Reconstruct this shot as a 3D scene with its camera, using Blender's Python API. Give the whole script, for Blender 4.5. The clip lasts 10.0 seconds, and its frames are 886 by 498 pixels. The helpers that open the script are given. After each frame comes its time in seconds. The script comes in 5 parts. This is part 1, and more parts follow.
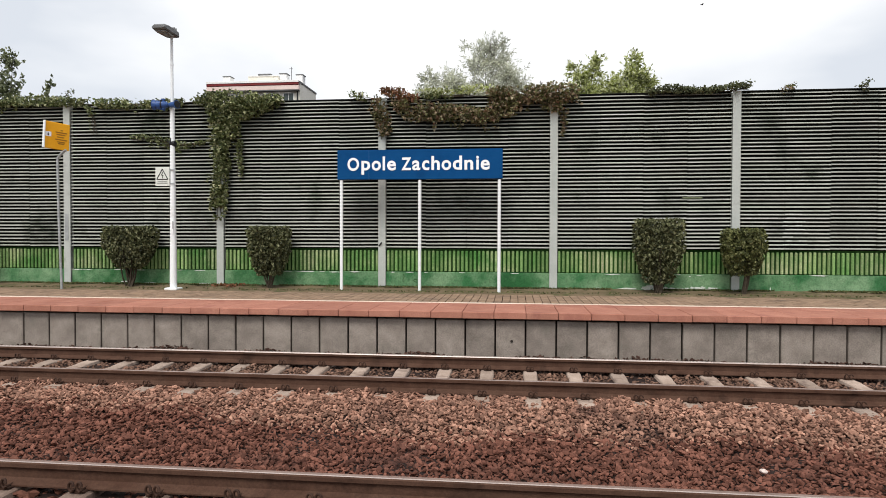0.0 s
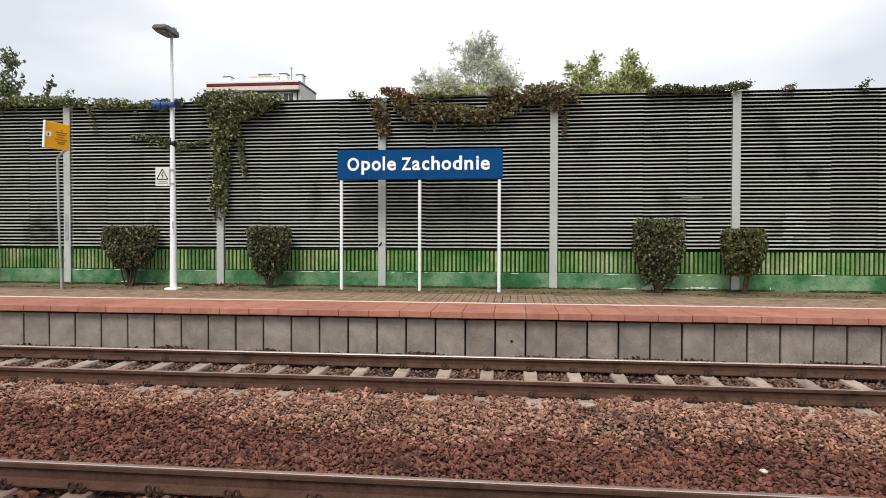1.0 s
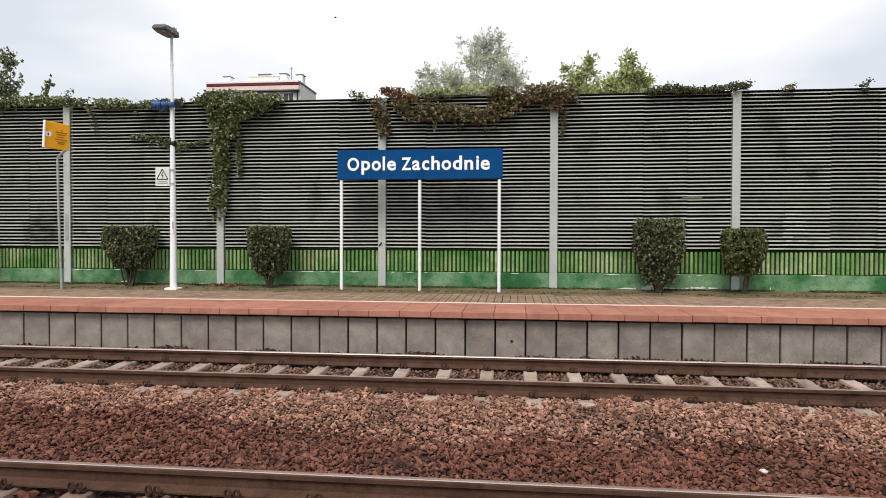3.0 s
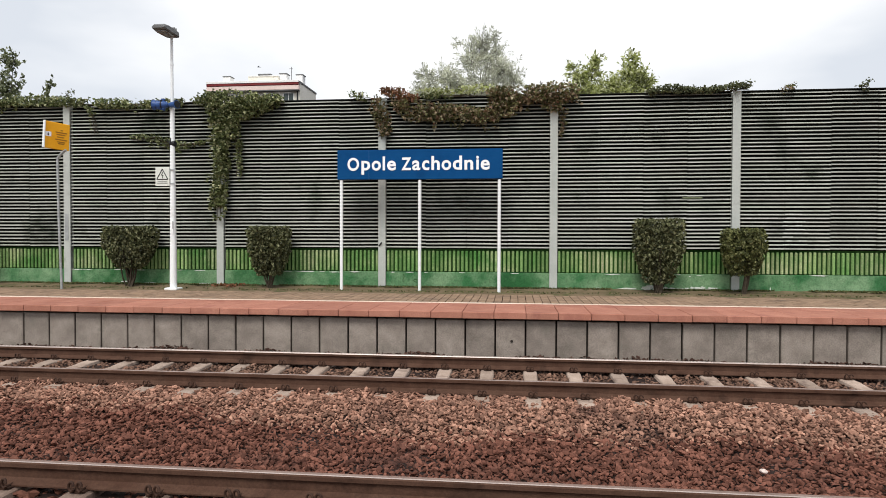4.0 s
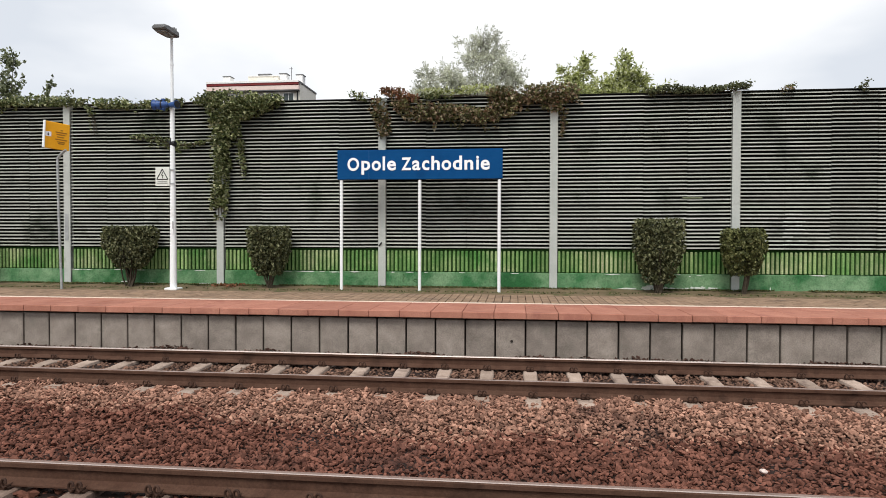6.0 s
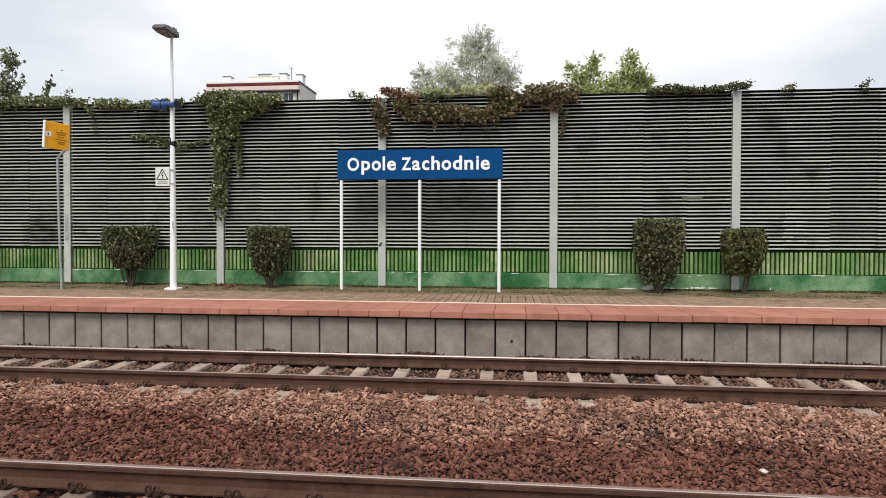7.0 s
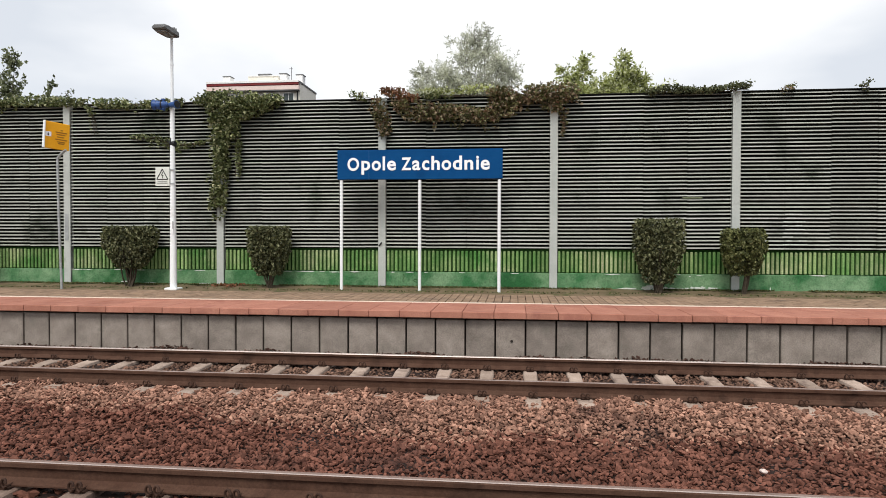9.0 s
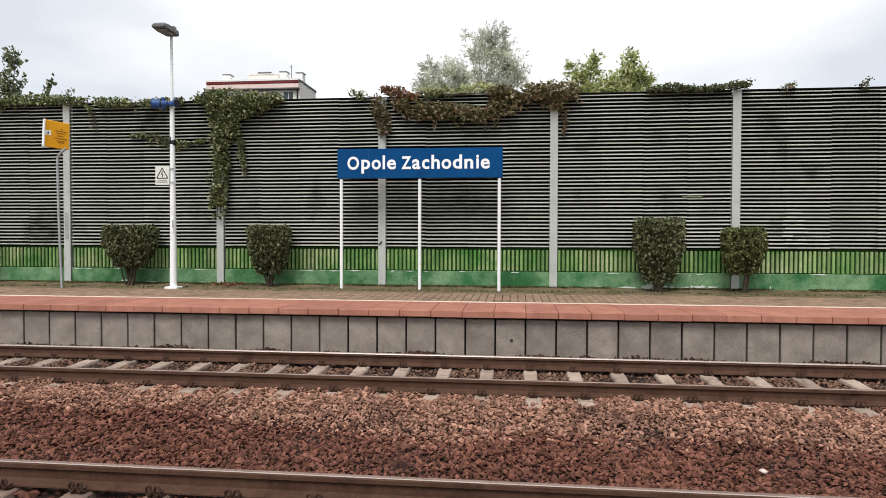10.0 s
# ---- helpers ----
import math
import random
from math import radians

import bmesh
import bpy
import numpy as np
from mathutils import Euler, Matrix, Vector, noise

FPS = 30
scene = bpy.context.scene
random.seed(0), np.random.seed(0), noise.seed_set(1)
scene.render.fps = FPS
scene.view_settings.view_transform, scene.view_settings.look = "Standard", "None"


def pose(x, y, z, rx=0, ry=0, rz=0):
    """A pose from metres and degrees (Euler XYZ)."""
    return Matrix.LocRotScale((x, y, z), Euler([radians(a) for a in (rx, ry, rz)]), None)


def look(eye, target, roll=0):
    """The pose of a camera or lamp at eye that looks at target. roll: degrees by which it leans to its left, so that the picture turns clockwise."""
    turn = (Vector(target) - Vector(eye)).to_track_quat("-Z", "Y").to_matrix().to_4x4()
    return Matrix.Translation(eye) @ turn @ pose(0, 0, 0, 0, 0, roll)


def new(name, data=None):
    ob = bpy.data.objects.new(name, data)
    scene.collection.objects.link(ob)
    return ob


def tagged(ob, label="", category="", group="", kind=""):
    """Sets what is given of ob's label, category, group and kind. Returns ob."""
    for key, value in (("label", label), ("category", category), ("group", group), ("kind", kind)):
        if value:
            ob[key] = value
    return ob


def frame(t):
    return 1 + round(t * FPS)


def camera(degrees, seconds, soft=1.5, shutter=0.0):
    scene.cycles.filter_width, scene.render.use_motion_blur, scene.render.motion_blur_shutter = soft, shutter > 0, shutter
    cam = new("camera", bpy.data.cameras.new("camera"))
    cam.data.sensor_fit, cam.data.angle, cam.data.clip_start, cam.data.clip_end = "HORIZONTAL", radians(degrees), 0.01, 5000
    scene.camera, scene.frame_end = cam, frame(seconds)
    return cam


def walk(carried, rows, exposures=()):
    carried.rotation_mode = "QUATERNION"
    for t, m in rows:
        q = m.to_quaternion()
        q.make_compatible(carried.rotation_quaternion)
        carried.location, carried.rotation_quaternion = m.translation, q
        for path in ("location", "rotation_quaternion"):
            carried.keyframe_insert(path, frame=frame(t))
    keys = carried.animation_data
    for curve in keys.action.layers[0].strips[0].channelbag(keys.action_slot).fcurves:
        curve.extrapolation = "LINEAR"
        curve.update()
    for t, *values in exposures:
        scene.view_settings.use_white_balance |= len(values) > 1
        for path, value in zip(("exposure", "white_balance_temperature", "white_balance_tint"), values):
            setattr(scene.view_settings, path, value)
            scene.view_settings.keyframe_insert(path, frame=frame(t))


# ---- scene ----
# ---------- camera ----------
EYE = (0.0, 0.0, 1.7266)
cam = camera(69.36, 10.0, soft=0.8)
STILL = pose(*EYE, 88.926, -0.168, 6.357)
walk(cam, [(0.0, STILL), (9.6, STILL), (9.7, STILL), (10.0, pose(EYE[0], EYE[1], EYE[2] + 0.018, 88.755, -0.168, 6.357))])

# ---------- fitted plan (rail head is z = 0, x runs along the tracks) ----------
SLEEPER_STEP = 0.606
FAR_NEAR_RAIL, FAR_FAR_RAIL = 7.734, 9.239
NEAR_FAR_RAIL, NEAR_NEAR_RAIL = 4.501, 2.996
EDGE_Y, PLAT_Z = 10.22, 0.528
STRIPE_Y = 11.61
WALL_Y, WALL_TOP, SLAT_LOW, BOARD_LOW = 14.709, 4.912, 1.453, 0.919
POST_X0, BAY = -10.90, 3.925

# ---------- world, sun, exposure ----------
SUN_ELEV, SUN_AZ = radians(52), radians(-12)     # the sun stands behind thin cloud, over the viewer's shoulder


def make_world():
    w = bpy.data.worlds.new("overcast_sky")
    scene.world = w
    w.use_nodes = True
    nt = w.node_tree
    n, l = nt.nodes, nt.links
    n.clear()
    out = n.new("ShaderNodeOutputWorld")
    sky = n.new("ShaderNodeTexSky")
    sky.sky_type = "NISHITA"
    sky.sun_disc = False
    sky.sun_elevation = SUN_ELEV
    sky.sun_rotation = math.pi + SUN_AZ
    bg_sky = n.new("ShaderNodeBackground")
    bg_sky.inputs["Strength"].default_value = 0.12
    l.new(sky.outputs[0], bg_sky.inputs["Color"])
    tc = n.new("ShaderNodeTexCoord")
    mp = n.new("ShaderNodeMapping")
    mp.inputs["Scale"].default_value = (1.0, 1.0, 2.6)
    mp.inputs["Location"].default_value = (0.9, 1.5, 0.5)
    l.new(tc.outputs["Generated"], mp.inputs["Vector"])
    nz = n.new("ShaderNodeTexNoise")
    nz.inputs["Scale"].default_value = 1.7
    nz.inputs["Detail"].default_value = 5
    nz.inputs["Roughness"].default_value = 0.5
    l.new(mp.outputs[0], nz.inputs["Vector"])
    ramp = n.new("ShaderNodeValToRGB")
    ramp.color_ramp.elements[0].position = 0.34
    ramp.color_ramp.elements[0].color = (0.665, 0.70, 0.755, 1)
    ramp.color_ramp.elements[1].position = 0.56
    ramp.color_ramp.elements[1].color = (1.0, 1.0, 1.0, 1)
    # the cloud is thin and bright ahead and behind, thicker to both sides along the tracks
    sep = n.new("ShaderNodeSeparateXYZ")
    l.new(tc.outputs["Generated"], sep.inputs[0])

    def calc(op, p, q):
        mm = n.new("ShaderNodeMath")
        mm.operation = op
        for sock, v in zip(mm.inputs, (p, q)):
            if isinstance(v, float):
                sock.default_value = v
            else:
                l.new(v, sock)
        return mm.outputs[0]

    side = calc("ABSOLUTE", calc("ADD", sep.outputs[0], 0.04), 0.0)
    thin = calc("SUBTRACT", calc("MULTIPLY", nz.outputs["Fac"], 0.9), calc("MULTIPLY", side, 0.62))
    l.new(calc("ADD", thin, 0.24), ramp.inputs["Fac"])
    bg_cloud = n.new("ShaderNodeBackground")
    bg_cloud.inputs["Strength"].default_value = 1.24
    l.new(ramp.outputs[0], bg_cloud.inputs["Color"])
    mix = n.new("ShaderNodeMixShader")
    mix.inputs[0].default_value = 0.93
    l.new(bg_sky.outputs[0], mix.inputs[1])
    l.new(bg_cloud.outputs[0], mix.inputs[2])
    l.new(mix.outputs[0], out.inputs["Surface"])


make_world()
sun_data = bpy.data.lights.new("sun", "SUN")
sun_data.energy, sun_data.angle, sun_data.color = 2.5, radians(24), (1.0, 0.97, 0.92)
sun = new("sun", sun_data)
sun.matrix_world = look((20 * math.sin(SUN_AZ), -20 * math.cos(SUN_AZ), 20 * math.tan(SUN_ELEV)), (0, 0, 0))
scene.view_settings.exposure = -0.08


# ---------- materials ----------
def material(name, a, b, scale=6.0, fine=60.0, rough=0.75, metal=0.0, bump=0.3, bump_scale=None, vary=0.0,
             island=False, c=None, c_scale=1.2, c_at=(0.55, 0.7), space="Position", spec=0.3, panels=None, grain_to=(0.72, 1.22)):
    """Two-scale procedural surface: a to b by a coarse noise, a fine grain over it, stains of c, bump, variation piece by piece."""
    m = bpy.data.materials.new(name)
    m.use_nodes = True
    nt = m.node_tree
    n, l = nt.nodes, nt.links
    bs = n["Principled BSDF"]
    if max(*a, *b) < 0.68:
        a, b, c = tuple(0.84 * q for q in a), tuple(0.84 * q for q in b), c and tuple(0.84 * q for q in c)
    if space == "Position":
        vec = n.new("ShaderNodeNewGeometry").outputs["Position"]
    else:
        vec = n.new("ShaderNodeTexCoord").outputs["Object"]

    def noise_of(sc, detail=4.0, rough_=0.6):
        t = n.new("ShaderNodeTexNoise")
        t.inputs["Scale"].default_value, t.inputs["Detail"].default_value = sc, detail
        t.inputs["Roughness"].default_value = rough_
        l.new(vec, t.inputs["Vector"])
        return t.outputs["Fac"]

    def ramp_of(fac, p0, p1):
        r = n.new("ShaderNodeMapRange")
        r.inputs["From Min"].default_value, r.inputs["From Max"].default_value = p0, p1
        l.new(fac, r.inputs["Value"])
        return r.outputs[0]

    def mixed(fac, x, y, mode="MIX"):
        k = n.new("ShaderNodeMix")
        k.data_type, k.blend_type = "RGBA", mode
        if isinstance(fac, float):
            k.inputs[0].default_value = fac
        else:
            l.new(fac, k.inputs[0])
        for sock, v in ((k.inputs[6], x), (k.inputs[7], y)):
            if isinstance(v, tuple):
                sock.default_value = (*v, 1)
            else:
                l.new(v, sock)
        return k.outputs[2]

    col = mixed(ramp_of(noise_of(scale), 0.32, 0.68), a, b)
    if c:
        col = mixed(ramp_of(noise_of(c_scale, 5.0, 0.65), *c_at), col, c)
    grain = ramp_of(noise_of(fine, 3.0), 0.25, 0.75)
    g = n.new("ShaderNodeMapRange")
    g.inputs["To Min"].default_value, g.inputs["To Max"].default_value = grain_to
    l.new(grain, g.inputs["Value"])
    gr = n.new("ShaderNodeCombineColor")
    for s_ in gr.inputs[:3]:
        l.new(g.outputs[0], s_)
    col = mixed(1.0, col, gr.outputs[0], "MULTIPLY")
    if vary:
        if island:
            rnd = n.new("ShaderNodeNewGeometry").outputs["Random Per Island"]
        else:
            rnd = n.new("ShaderNodeObjectInfo").outputs["Random"]
        v = n.new("ShaderNodeMapRange")
        v.inputs["To Min"].default_value, v.inputs["To Max"].default_value = 1 - vary, 1 + vary
        l.new(rnd, v.inputs["Value"])
        vc = n.new("ShaderNodeCombineColor")
        for s_ in vc.inputs[:3]:
            l.new(v.outputs[0], s_)
        col = mixed(1.0, col, vc.outputs[0], "MULTIPLY")
    if panels:
        # cast panels of one width along x, each with its own tone
        sx = n.new("ShaderNodeSeparateXYZ")
        l.new(vec, sx.inputs[0])
        ops = [("SUBTRACT", panels[0]), ("DIVIDE", panels[1]), ("FLOOR", 0.0)]
        val = sx.outputs[0]
        for op, num in ops:
            mm = n.new("ShaderNodeMath")
            mm.operation = op
            mm.inputs[1].default_value = num
            l.new(val, mm.inputs[0])
            val = mm.outputs[0]
        wn = n.new("ShaderNodeTexWhiteNoise")
        wn.noise_dimensions = "1D"
        l.new(val, wn.inputs["W"])
        tone = n.new("ShaderNodeMapRange")
        tone.inputs["To Min"].default_value, tone.inputs["To Max"].default_value = 1 - 2 * panels[2], 1.0
        l.new(wn.outputs["Value"], tone.inputs["Value"])
        tcol = n.new("ShaderNodeCombineColor")
        for s_ in tcol.inputs[:3]:
            l.new(tone.outputs[0], s_)
        col = mixed(1.0, col, tcol.outputs[0], "MULTIPLY")
    l.new(col, bs.inputs["Base Color"])
    rr = n.new("ShaderNodeMapRange")
    rr.inputs["To Min"].default_value, rr.inputs["To Max"].default_value = max(rough - 0.12, 0.05), min(rough + 0.12, 1)
    l.new(grain, rr.inputs["Value"])
    l.new(rr.outputs[0], bs.inputs["Roughness"])
    bs.inputs["Metallic"].default_value = metal
    bs.inputs["Specular IOR Level"].default_value = spec
    if bump:
        bp = n.new("ShaderNodeBump")
        bp.inputs["Strength"].default_value, bp.inputs["Distance"].default_value = bump, 0.01
        l.new(noise_of(bump_scale or fine, 4.0), bp.inputs["Height"])
        l.new(bp.outputs[0], bs.inputs["Normal"])
    return m


def leaf_material(name, cols, rough=0.55, through_light=0.3):
    """Leaves: each island takes a colour of its own from the ramp; some light passes through."""
    m = bpy.data.materials.new(name)
    m.use_nodes = True
    nt = m.node_tree
    n, l = nt.nodes, nt.links
    bs = n["Principled BSDF"]
    geo = n.new("ShaderNodeNewGeometry")
    r = n.new("ShaderNodeValToRGB")
    cr = r.color_ramp
    while len(cr.elements) < len(cols):
        cr.elements.new(0.5)
    for i, cc in enumerate(cols):
        cr.elements[i].position = i / (len(cols) - 1)
        cr.elements[i].color = (*cc, 1)
    l.new(geo.outputs["Random Per Island"], r.inputs["Fac"])
    nz = n.new("ShaderNodeTexNoise")
    nz.inputs["Scale"].default_value = 2.2
    tc = n.new("ShaderNodeTexCoord")
    l.new(tc.outputs["Object"], nz.inputs["Vector"])
    mr = n.new("ShaderNodeMapRange")
    mr.inputs["From Min"].default_value, mr.inputs["From Max"].default_value = 0.3, 0.7
    mr.inputs["To Min"].default_value, mr.inputs["To Max"].default_value = 0.7, 1.3
    l.new(nz.outputs["Fac"], mr.inputs["Value"])
    vc = n.new("ShaderNodeCombineColor")
    for s_ in vc.inputs[:3]:
        l.new(mr.outputs[0], s_)
    k = n.new("ShaderNodeMix")
    k.data_type, k.blend_type = "RGBA", "MULTIPLY"
    k.inputs[0].default_value = 1.0
    l.new(r.outputs[0], k.inputs[6])
    l.new(vc.outputs[0], k.inputs[7])
    l.new(k.outputs[2], bs.inputs["Base Color"])
    bs.inputs["Roughness"].default_value = rough
    bs.inputs["Specular IOR Level"].default_value = 0.3
    tr = n.new("ShaderNodeBsdfTranslucent")
    l.new(k.outputs[2], tr.inputs["Color"])
    mx = n.new("ShaderNodeMixShader")
    mx.inputs[0].default_value = through_light
    l.new(bs.outputs[0], mx.inputs[1])
    l.new(tr.outputs[0], mx.inputs[2])
    l.new(mx.outputs[0], n["Material Output"].inputs["Surface"])
    return m


# soil colour taken near black to paint the shade in the ballast gaps
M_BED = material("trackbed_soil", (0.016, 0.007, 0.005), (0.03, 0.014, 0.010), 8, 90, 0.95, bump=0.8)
M_STONE_RED = material("ballast_red", (0.130, 0.052, 0.036), (0.242, 0.105, 0.073), 9, 70, 0.92, bump=0.3, vary=0.5, island=True, c=(0.085, 0.042, 0.033), c_scale=0.7, spec=0.15)
M_STONE_GREY = material("ballast_grey", (0.225, 0.111, 0.077), (0.485, 0.272, 0.193), 9, 70, 0.92, bump=0.3, vary=0.55, island=True, c=(0.15, 0.078, 0.058), c_scale=0.8, spec=0.15)
M_STONE_BROWN = material("ballast_brown", (0.13, 0.070, 0.048), (0.28, 0.165, 0.118), 9, 70, 0.92, bump=0.3, vary=0.6, island=True, c=(0.05, 0.028, 0.021), c_scale=1.2, spec=0.15)
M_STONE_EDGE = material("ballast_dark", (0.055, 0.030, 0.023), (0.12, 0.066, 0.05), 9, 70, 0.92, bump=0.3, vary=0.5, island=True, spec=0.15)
M_STONE_WHITE = material("pale_stone", (0.66, 0.52, 0.46), (0.80, 0.70, 0.65), 20, 80, 0.8)
M_RAIL = material("rusty_rail", (0.092, 0.047, 0.032), (0.132, 0.073, 0.051), 5, 60, 0.85, bump=0.25, c=(0.062, 0.034, 0.024), c_scale=3, spec=0.1)
M_RAIL_TOP = material("worn_rail_top", (0.25, 0.165, 0.135), (0.36, 0.25, 0.21), 3, 40, 0.45, spec=0.35, metal=0.15, bump=0.05)
M_RAIL_EDGE = material("polished_rail_edge", (0.53, 0.43, 0.385), (0.62, 0.52, 0.47), 3, 40, 0.38, spec=0.4, metal=0.25, bump=0.03)
M_RAIL_SHINE = material("bright_rail_top", (0.70, 0.62, 0.57), (0.80, 0.73, 0.68), 3, 40, 0.28, spec=0.5, metal=0.6, bump=0.03)
M_CLIP = material("rusty_clip", (0.040, 0.021, 0.015), (0.085, 0.046, 0.032), 20, 90, 0.75, spec=0.15)
M_SLEEPER = material("sleeper_concrete", (0.38, 0.28, 0.22), (0.53, 0.41, 0.335), 4, 70, 0.88, vary=0.18, c=(0.22, 0.15, 0.12), c_scale=3)
M_SLEEPER_DARK = material("grimy_sleeper_concrete", (0.20, 0.135, 0.105), (0.32, 0.225, 0.18), 5, 70, 0.9, vary=0.15, c=(0.10, 0.06, 0.045), c_scale=4)
M_PANEL = material("platform_concrete", (0.256, 0.213, 0.182), (0.40, 0.340, 0.292), 3.2, 60, 0.9, vary=0.12, c=(0.26, 0.225, 0.19), c_scale=2.6, bump=0.35)
M_COPING = material("red_coping_concrete", (0.44, 0.178, 0.122), (0.545, 0.245, 0.172), 3, 90, 0.85, vary=0.08, c=(0.38, 0.15, 0.11), c_scale=2, bump=0.15)
M_STRIPE = material("pale_stripe_paint", (0.72, 0.57, 0.46), (0.84, 0.71, 0.60), 6, 60, 0.8)
M_PAVER = material("paver_concrete", (0.30, 0.20, 0.132), (0.41, 0.28, 0.19), 4, 80, 0.9, vary=0.15, c=(0.22, 0.15, 0.11), c_scale=1.5)
M_PAVER_STUFF = material("paver_concrete_field", (0.30, 0.20, 0.132), (0.41, 0.28, 0.19), 4, 80, 0.9, vary=0.15, island=True, c=(0.22, 0.15, 0.11), c_scale=1.5)
M_MOSS = material("moss", (0.13, 0.155, 0.085), (0.19, 0.21, 0.12), 20, 80, 0.9)
M_CORE = material("platform_fill", (0.03, 0.024, 0.02), (0.05, 0.04, 0.034), 5, 60, 0.95)
M_VERGE = material("mossy_verge_soil", (0.17, 0.125, 0.072), (0.24, 0.178, 0.108), 3, 50, 0.95, c=(0.10, 0.10, 0.042), c_scale=2.2, c_at=(0.5, 0.66), bump=0.8)
M_POST = material("barrier_post_concrete", (0.50, 0.525, 0.49), (0.61, 0.64, 0.60), 2.5, 70, 0.85, c=(0.42, 0.43, 0.40), c_scale=2.5, bump=0.12, grain_to=(0.88, 1.1))
M_SLAT = material("barrier_slat", (0.40, 0.41, 0.36), (0.60, 0.61, 0.545), 0.8, 45, 0.85, vary=0.12, c=(0.10, 0.12, 0.085), c_scale=0.8, c_at=(0.52, 0.74), bump=0.15, panels=(POST_X0, BAY / 4, 0.09))
# near-black paints the shade between slats; the thin top rail shares it
M_SLAT_DARK = material("barrier_absorber", (0.008, 0.010, 0.008), (0.014, 0.016, 0.012), 3, 60, 0.95)
M_BOARD = material("green_painted_board", (0.10, 0.28, 0.07), (0.33, 0.47, 0.19), 1.6, 30, 0.85, vary=0.25, c=(0.58, 0.60, 0.36), c_scale=0.75, c_at=(0.50, 0.70), spec=0.15, grain_to=(0.6, 1.25))
# backing in the board gaps, a far darker green than the boards
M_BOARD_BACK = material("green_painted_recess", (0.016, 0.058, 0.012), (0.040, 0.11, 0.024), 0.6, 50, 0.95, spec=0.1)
M_PLINTH = material("green_painted_plinth", (0.055, 0.20, 0.075), (0.26, 0.425, 0.235), 2.3, 28, 0.88, c=(0.04, 0.16, 0.055), c_scale=0.8, c_at=(0.52, 0.66), spec=0.15, grain_to=(0.62, 1.2))
M_FLAKE = material("flaked_paint", (0.55, 0.60, 0.52), (0.72, 0.74, 0.68), 9, 50, 0.9)
M_SMEAR = material("rubbed_pale_paint", (0.52, 0.54, 0.48), (0.64, 0.66, 0.60), 9, 50, 0.9)
M_WHITE = material("white_painted_steel", (0.85, 0.87, 0.87), (0.90, 0.93, 0.93), 3, 60, 0.5, bump=0.03, c=(0.72, 0.72, 0.70), c_scale=3, grain_to=(0.95, 1.04))
M_GALV = material("galvanised_steel", (0.40, 0.42, 0.42), (0.55, 0.57, 0.57), 7, 70, 0.5, metal=0.4, bump=0.05)
M_BLUE = material("blue_sign_enamel", (0.002, 0.066, 0.215), (0.004, 0.080, 0.25), 2, 60, 0.6, bump=0.02, grain_to=(0.94, 1.05), spec=0.08, c=(0.002, 0.055, 0.18), c_scale=1.3)
M_LETTER = material("white_sign_letters", (0.92, 0.92, 0.93), (0.96, 0.96, 0.97), 4, 60, 0.5, bump=0.0, grain_to=(0.98, 1.02))
M_YELLOW = material("orange_yellow_board", (0.86, 0.38, 0.006), (0.92, 0.43, 0.012), 4, 60, 0.45, bump=0.02, grain_to=(0.94, 1.04))
M_BAR = material("printed_bars", (0.38, 0.16, 0.01), (0.44, 0.20, 0.015), 9, 60, 0.5)
M_BLACK = material("black_plastic", (0.015, 0.015, 0.017), (0.03, 0.03, 0.032), 9, 60, 0.5)
M_SPEAKER = material("blue_loudspeaker", (0.03, 0.085, 0.27), (0.05, 0.125, 0.36), 9, 60, 0.4)
M_LAMP = material("grey_lamp_housing", (0.15, 0.15, 0.15), (0.22, 0.22, 0.22), 7, 60, 0.55)
M_LAMP_GLASS = material("lamp_lens", (0.30, 0.31, 0.30), (0.38, 0.39, 0.38), 7, 60, 0.15, bump=0)
M_NOTICE = material("notice_plate", (0.68, 0.70, 0.64), (0.76, 0.78, 0.72), 7, 60, 0.5, bump=0.02, grain_to=(0.93, 1.04))
M_GREYBAR = material("grey_print", (0.40, 0.41, 0.38), (0.46, 0.47, 0.44), 7, 60, 0.6)
M_TWIG = material("twig_bark", (0.045, 0.035, 0.022), (0.09, 0.07, 0.05), 20, 90, 0.9, space="Object")
M_BARK = material("tree_bark", (0.10, 0.085, 0.065), (0.18, 0.16, 0.13), 12, 60, 0.9, space="Object", bump=0.6)
M_RENDER = material("cream_render", (0.78, 0.74, 0.64), (0.86, 0.82, 0.73), 0.4, 20, 0.9)
M_RENDER_PINK = material("pink_render", (0.80, 0.62, 0.56), (0.86, 0.70, 0.64), 0.4, 20, 0.9)
M_RENDER_WHITE = material("white_render", (0.86, 0.85, 0.82), (0.92, 0.91, 0.89), 0.4, 20, 0.9)
M_ROOF_RED = material("red_roof_trim", (0.20, 0.018, 0.02), (0.26, 0.03, 0.03), 0.8, 20, 0.6)
M_ROOF = material("grey_roof_felt", (0.16, 0.16, 0.16), (0.24, 0.24, 0.24), 0.8, 20, 0.85)
M_PANE = material("dark_window_glass", (0.05, 0.07, 0.07), (0.08, 0.10, 0.10), 1, 20, 0.12, bump=0)
M_BIRD = material("dark_plumage", (0.02, 0.02, 0.02), (0.04, 0.038, 0.036), 30, 90, 0.8, space="Object")
L_SHRUB = leaf_material("privet_leaves", [(0.018, 0.022, 0.008), (0.062, 0.070, 0.027), (0.12, 0.128, 0.055), (0.26, 0.262, 0.145)], 0.5, 0.12)
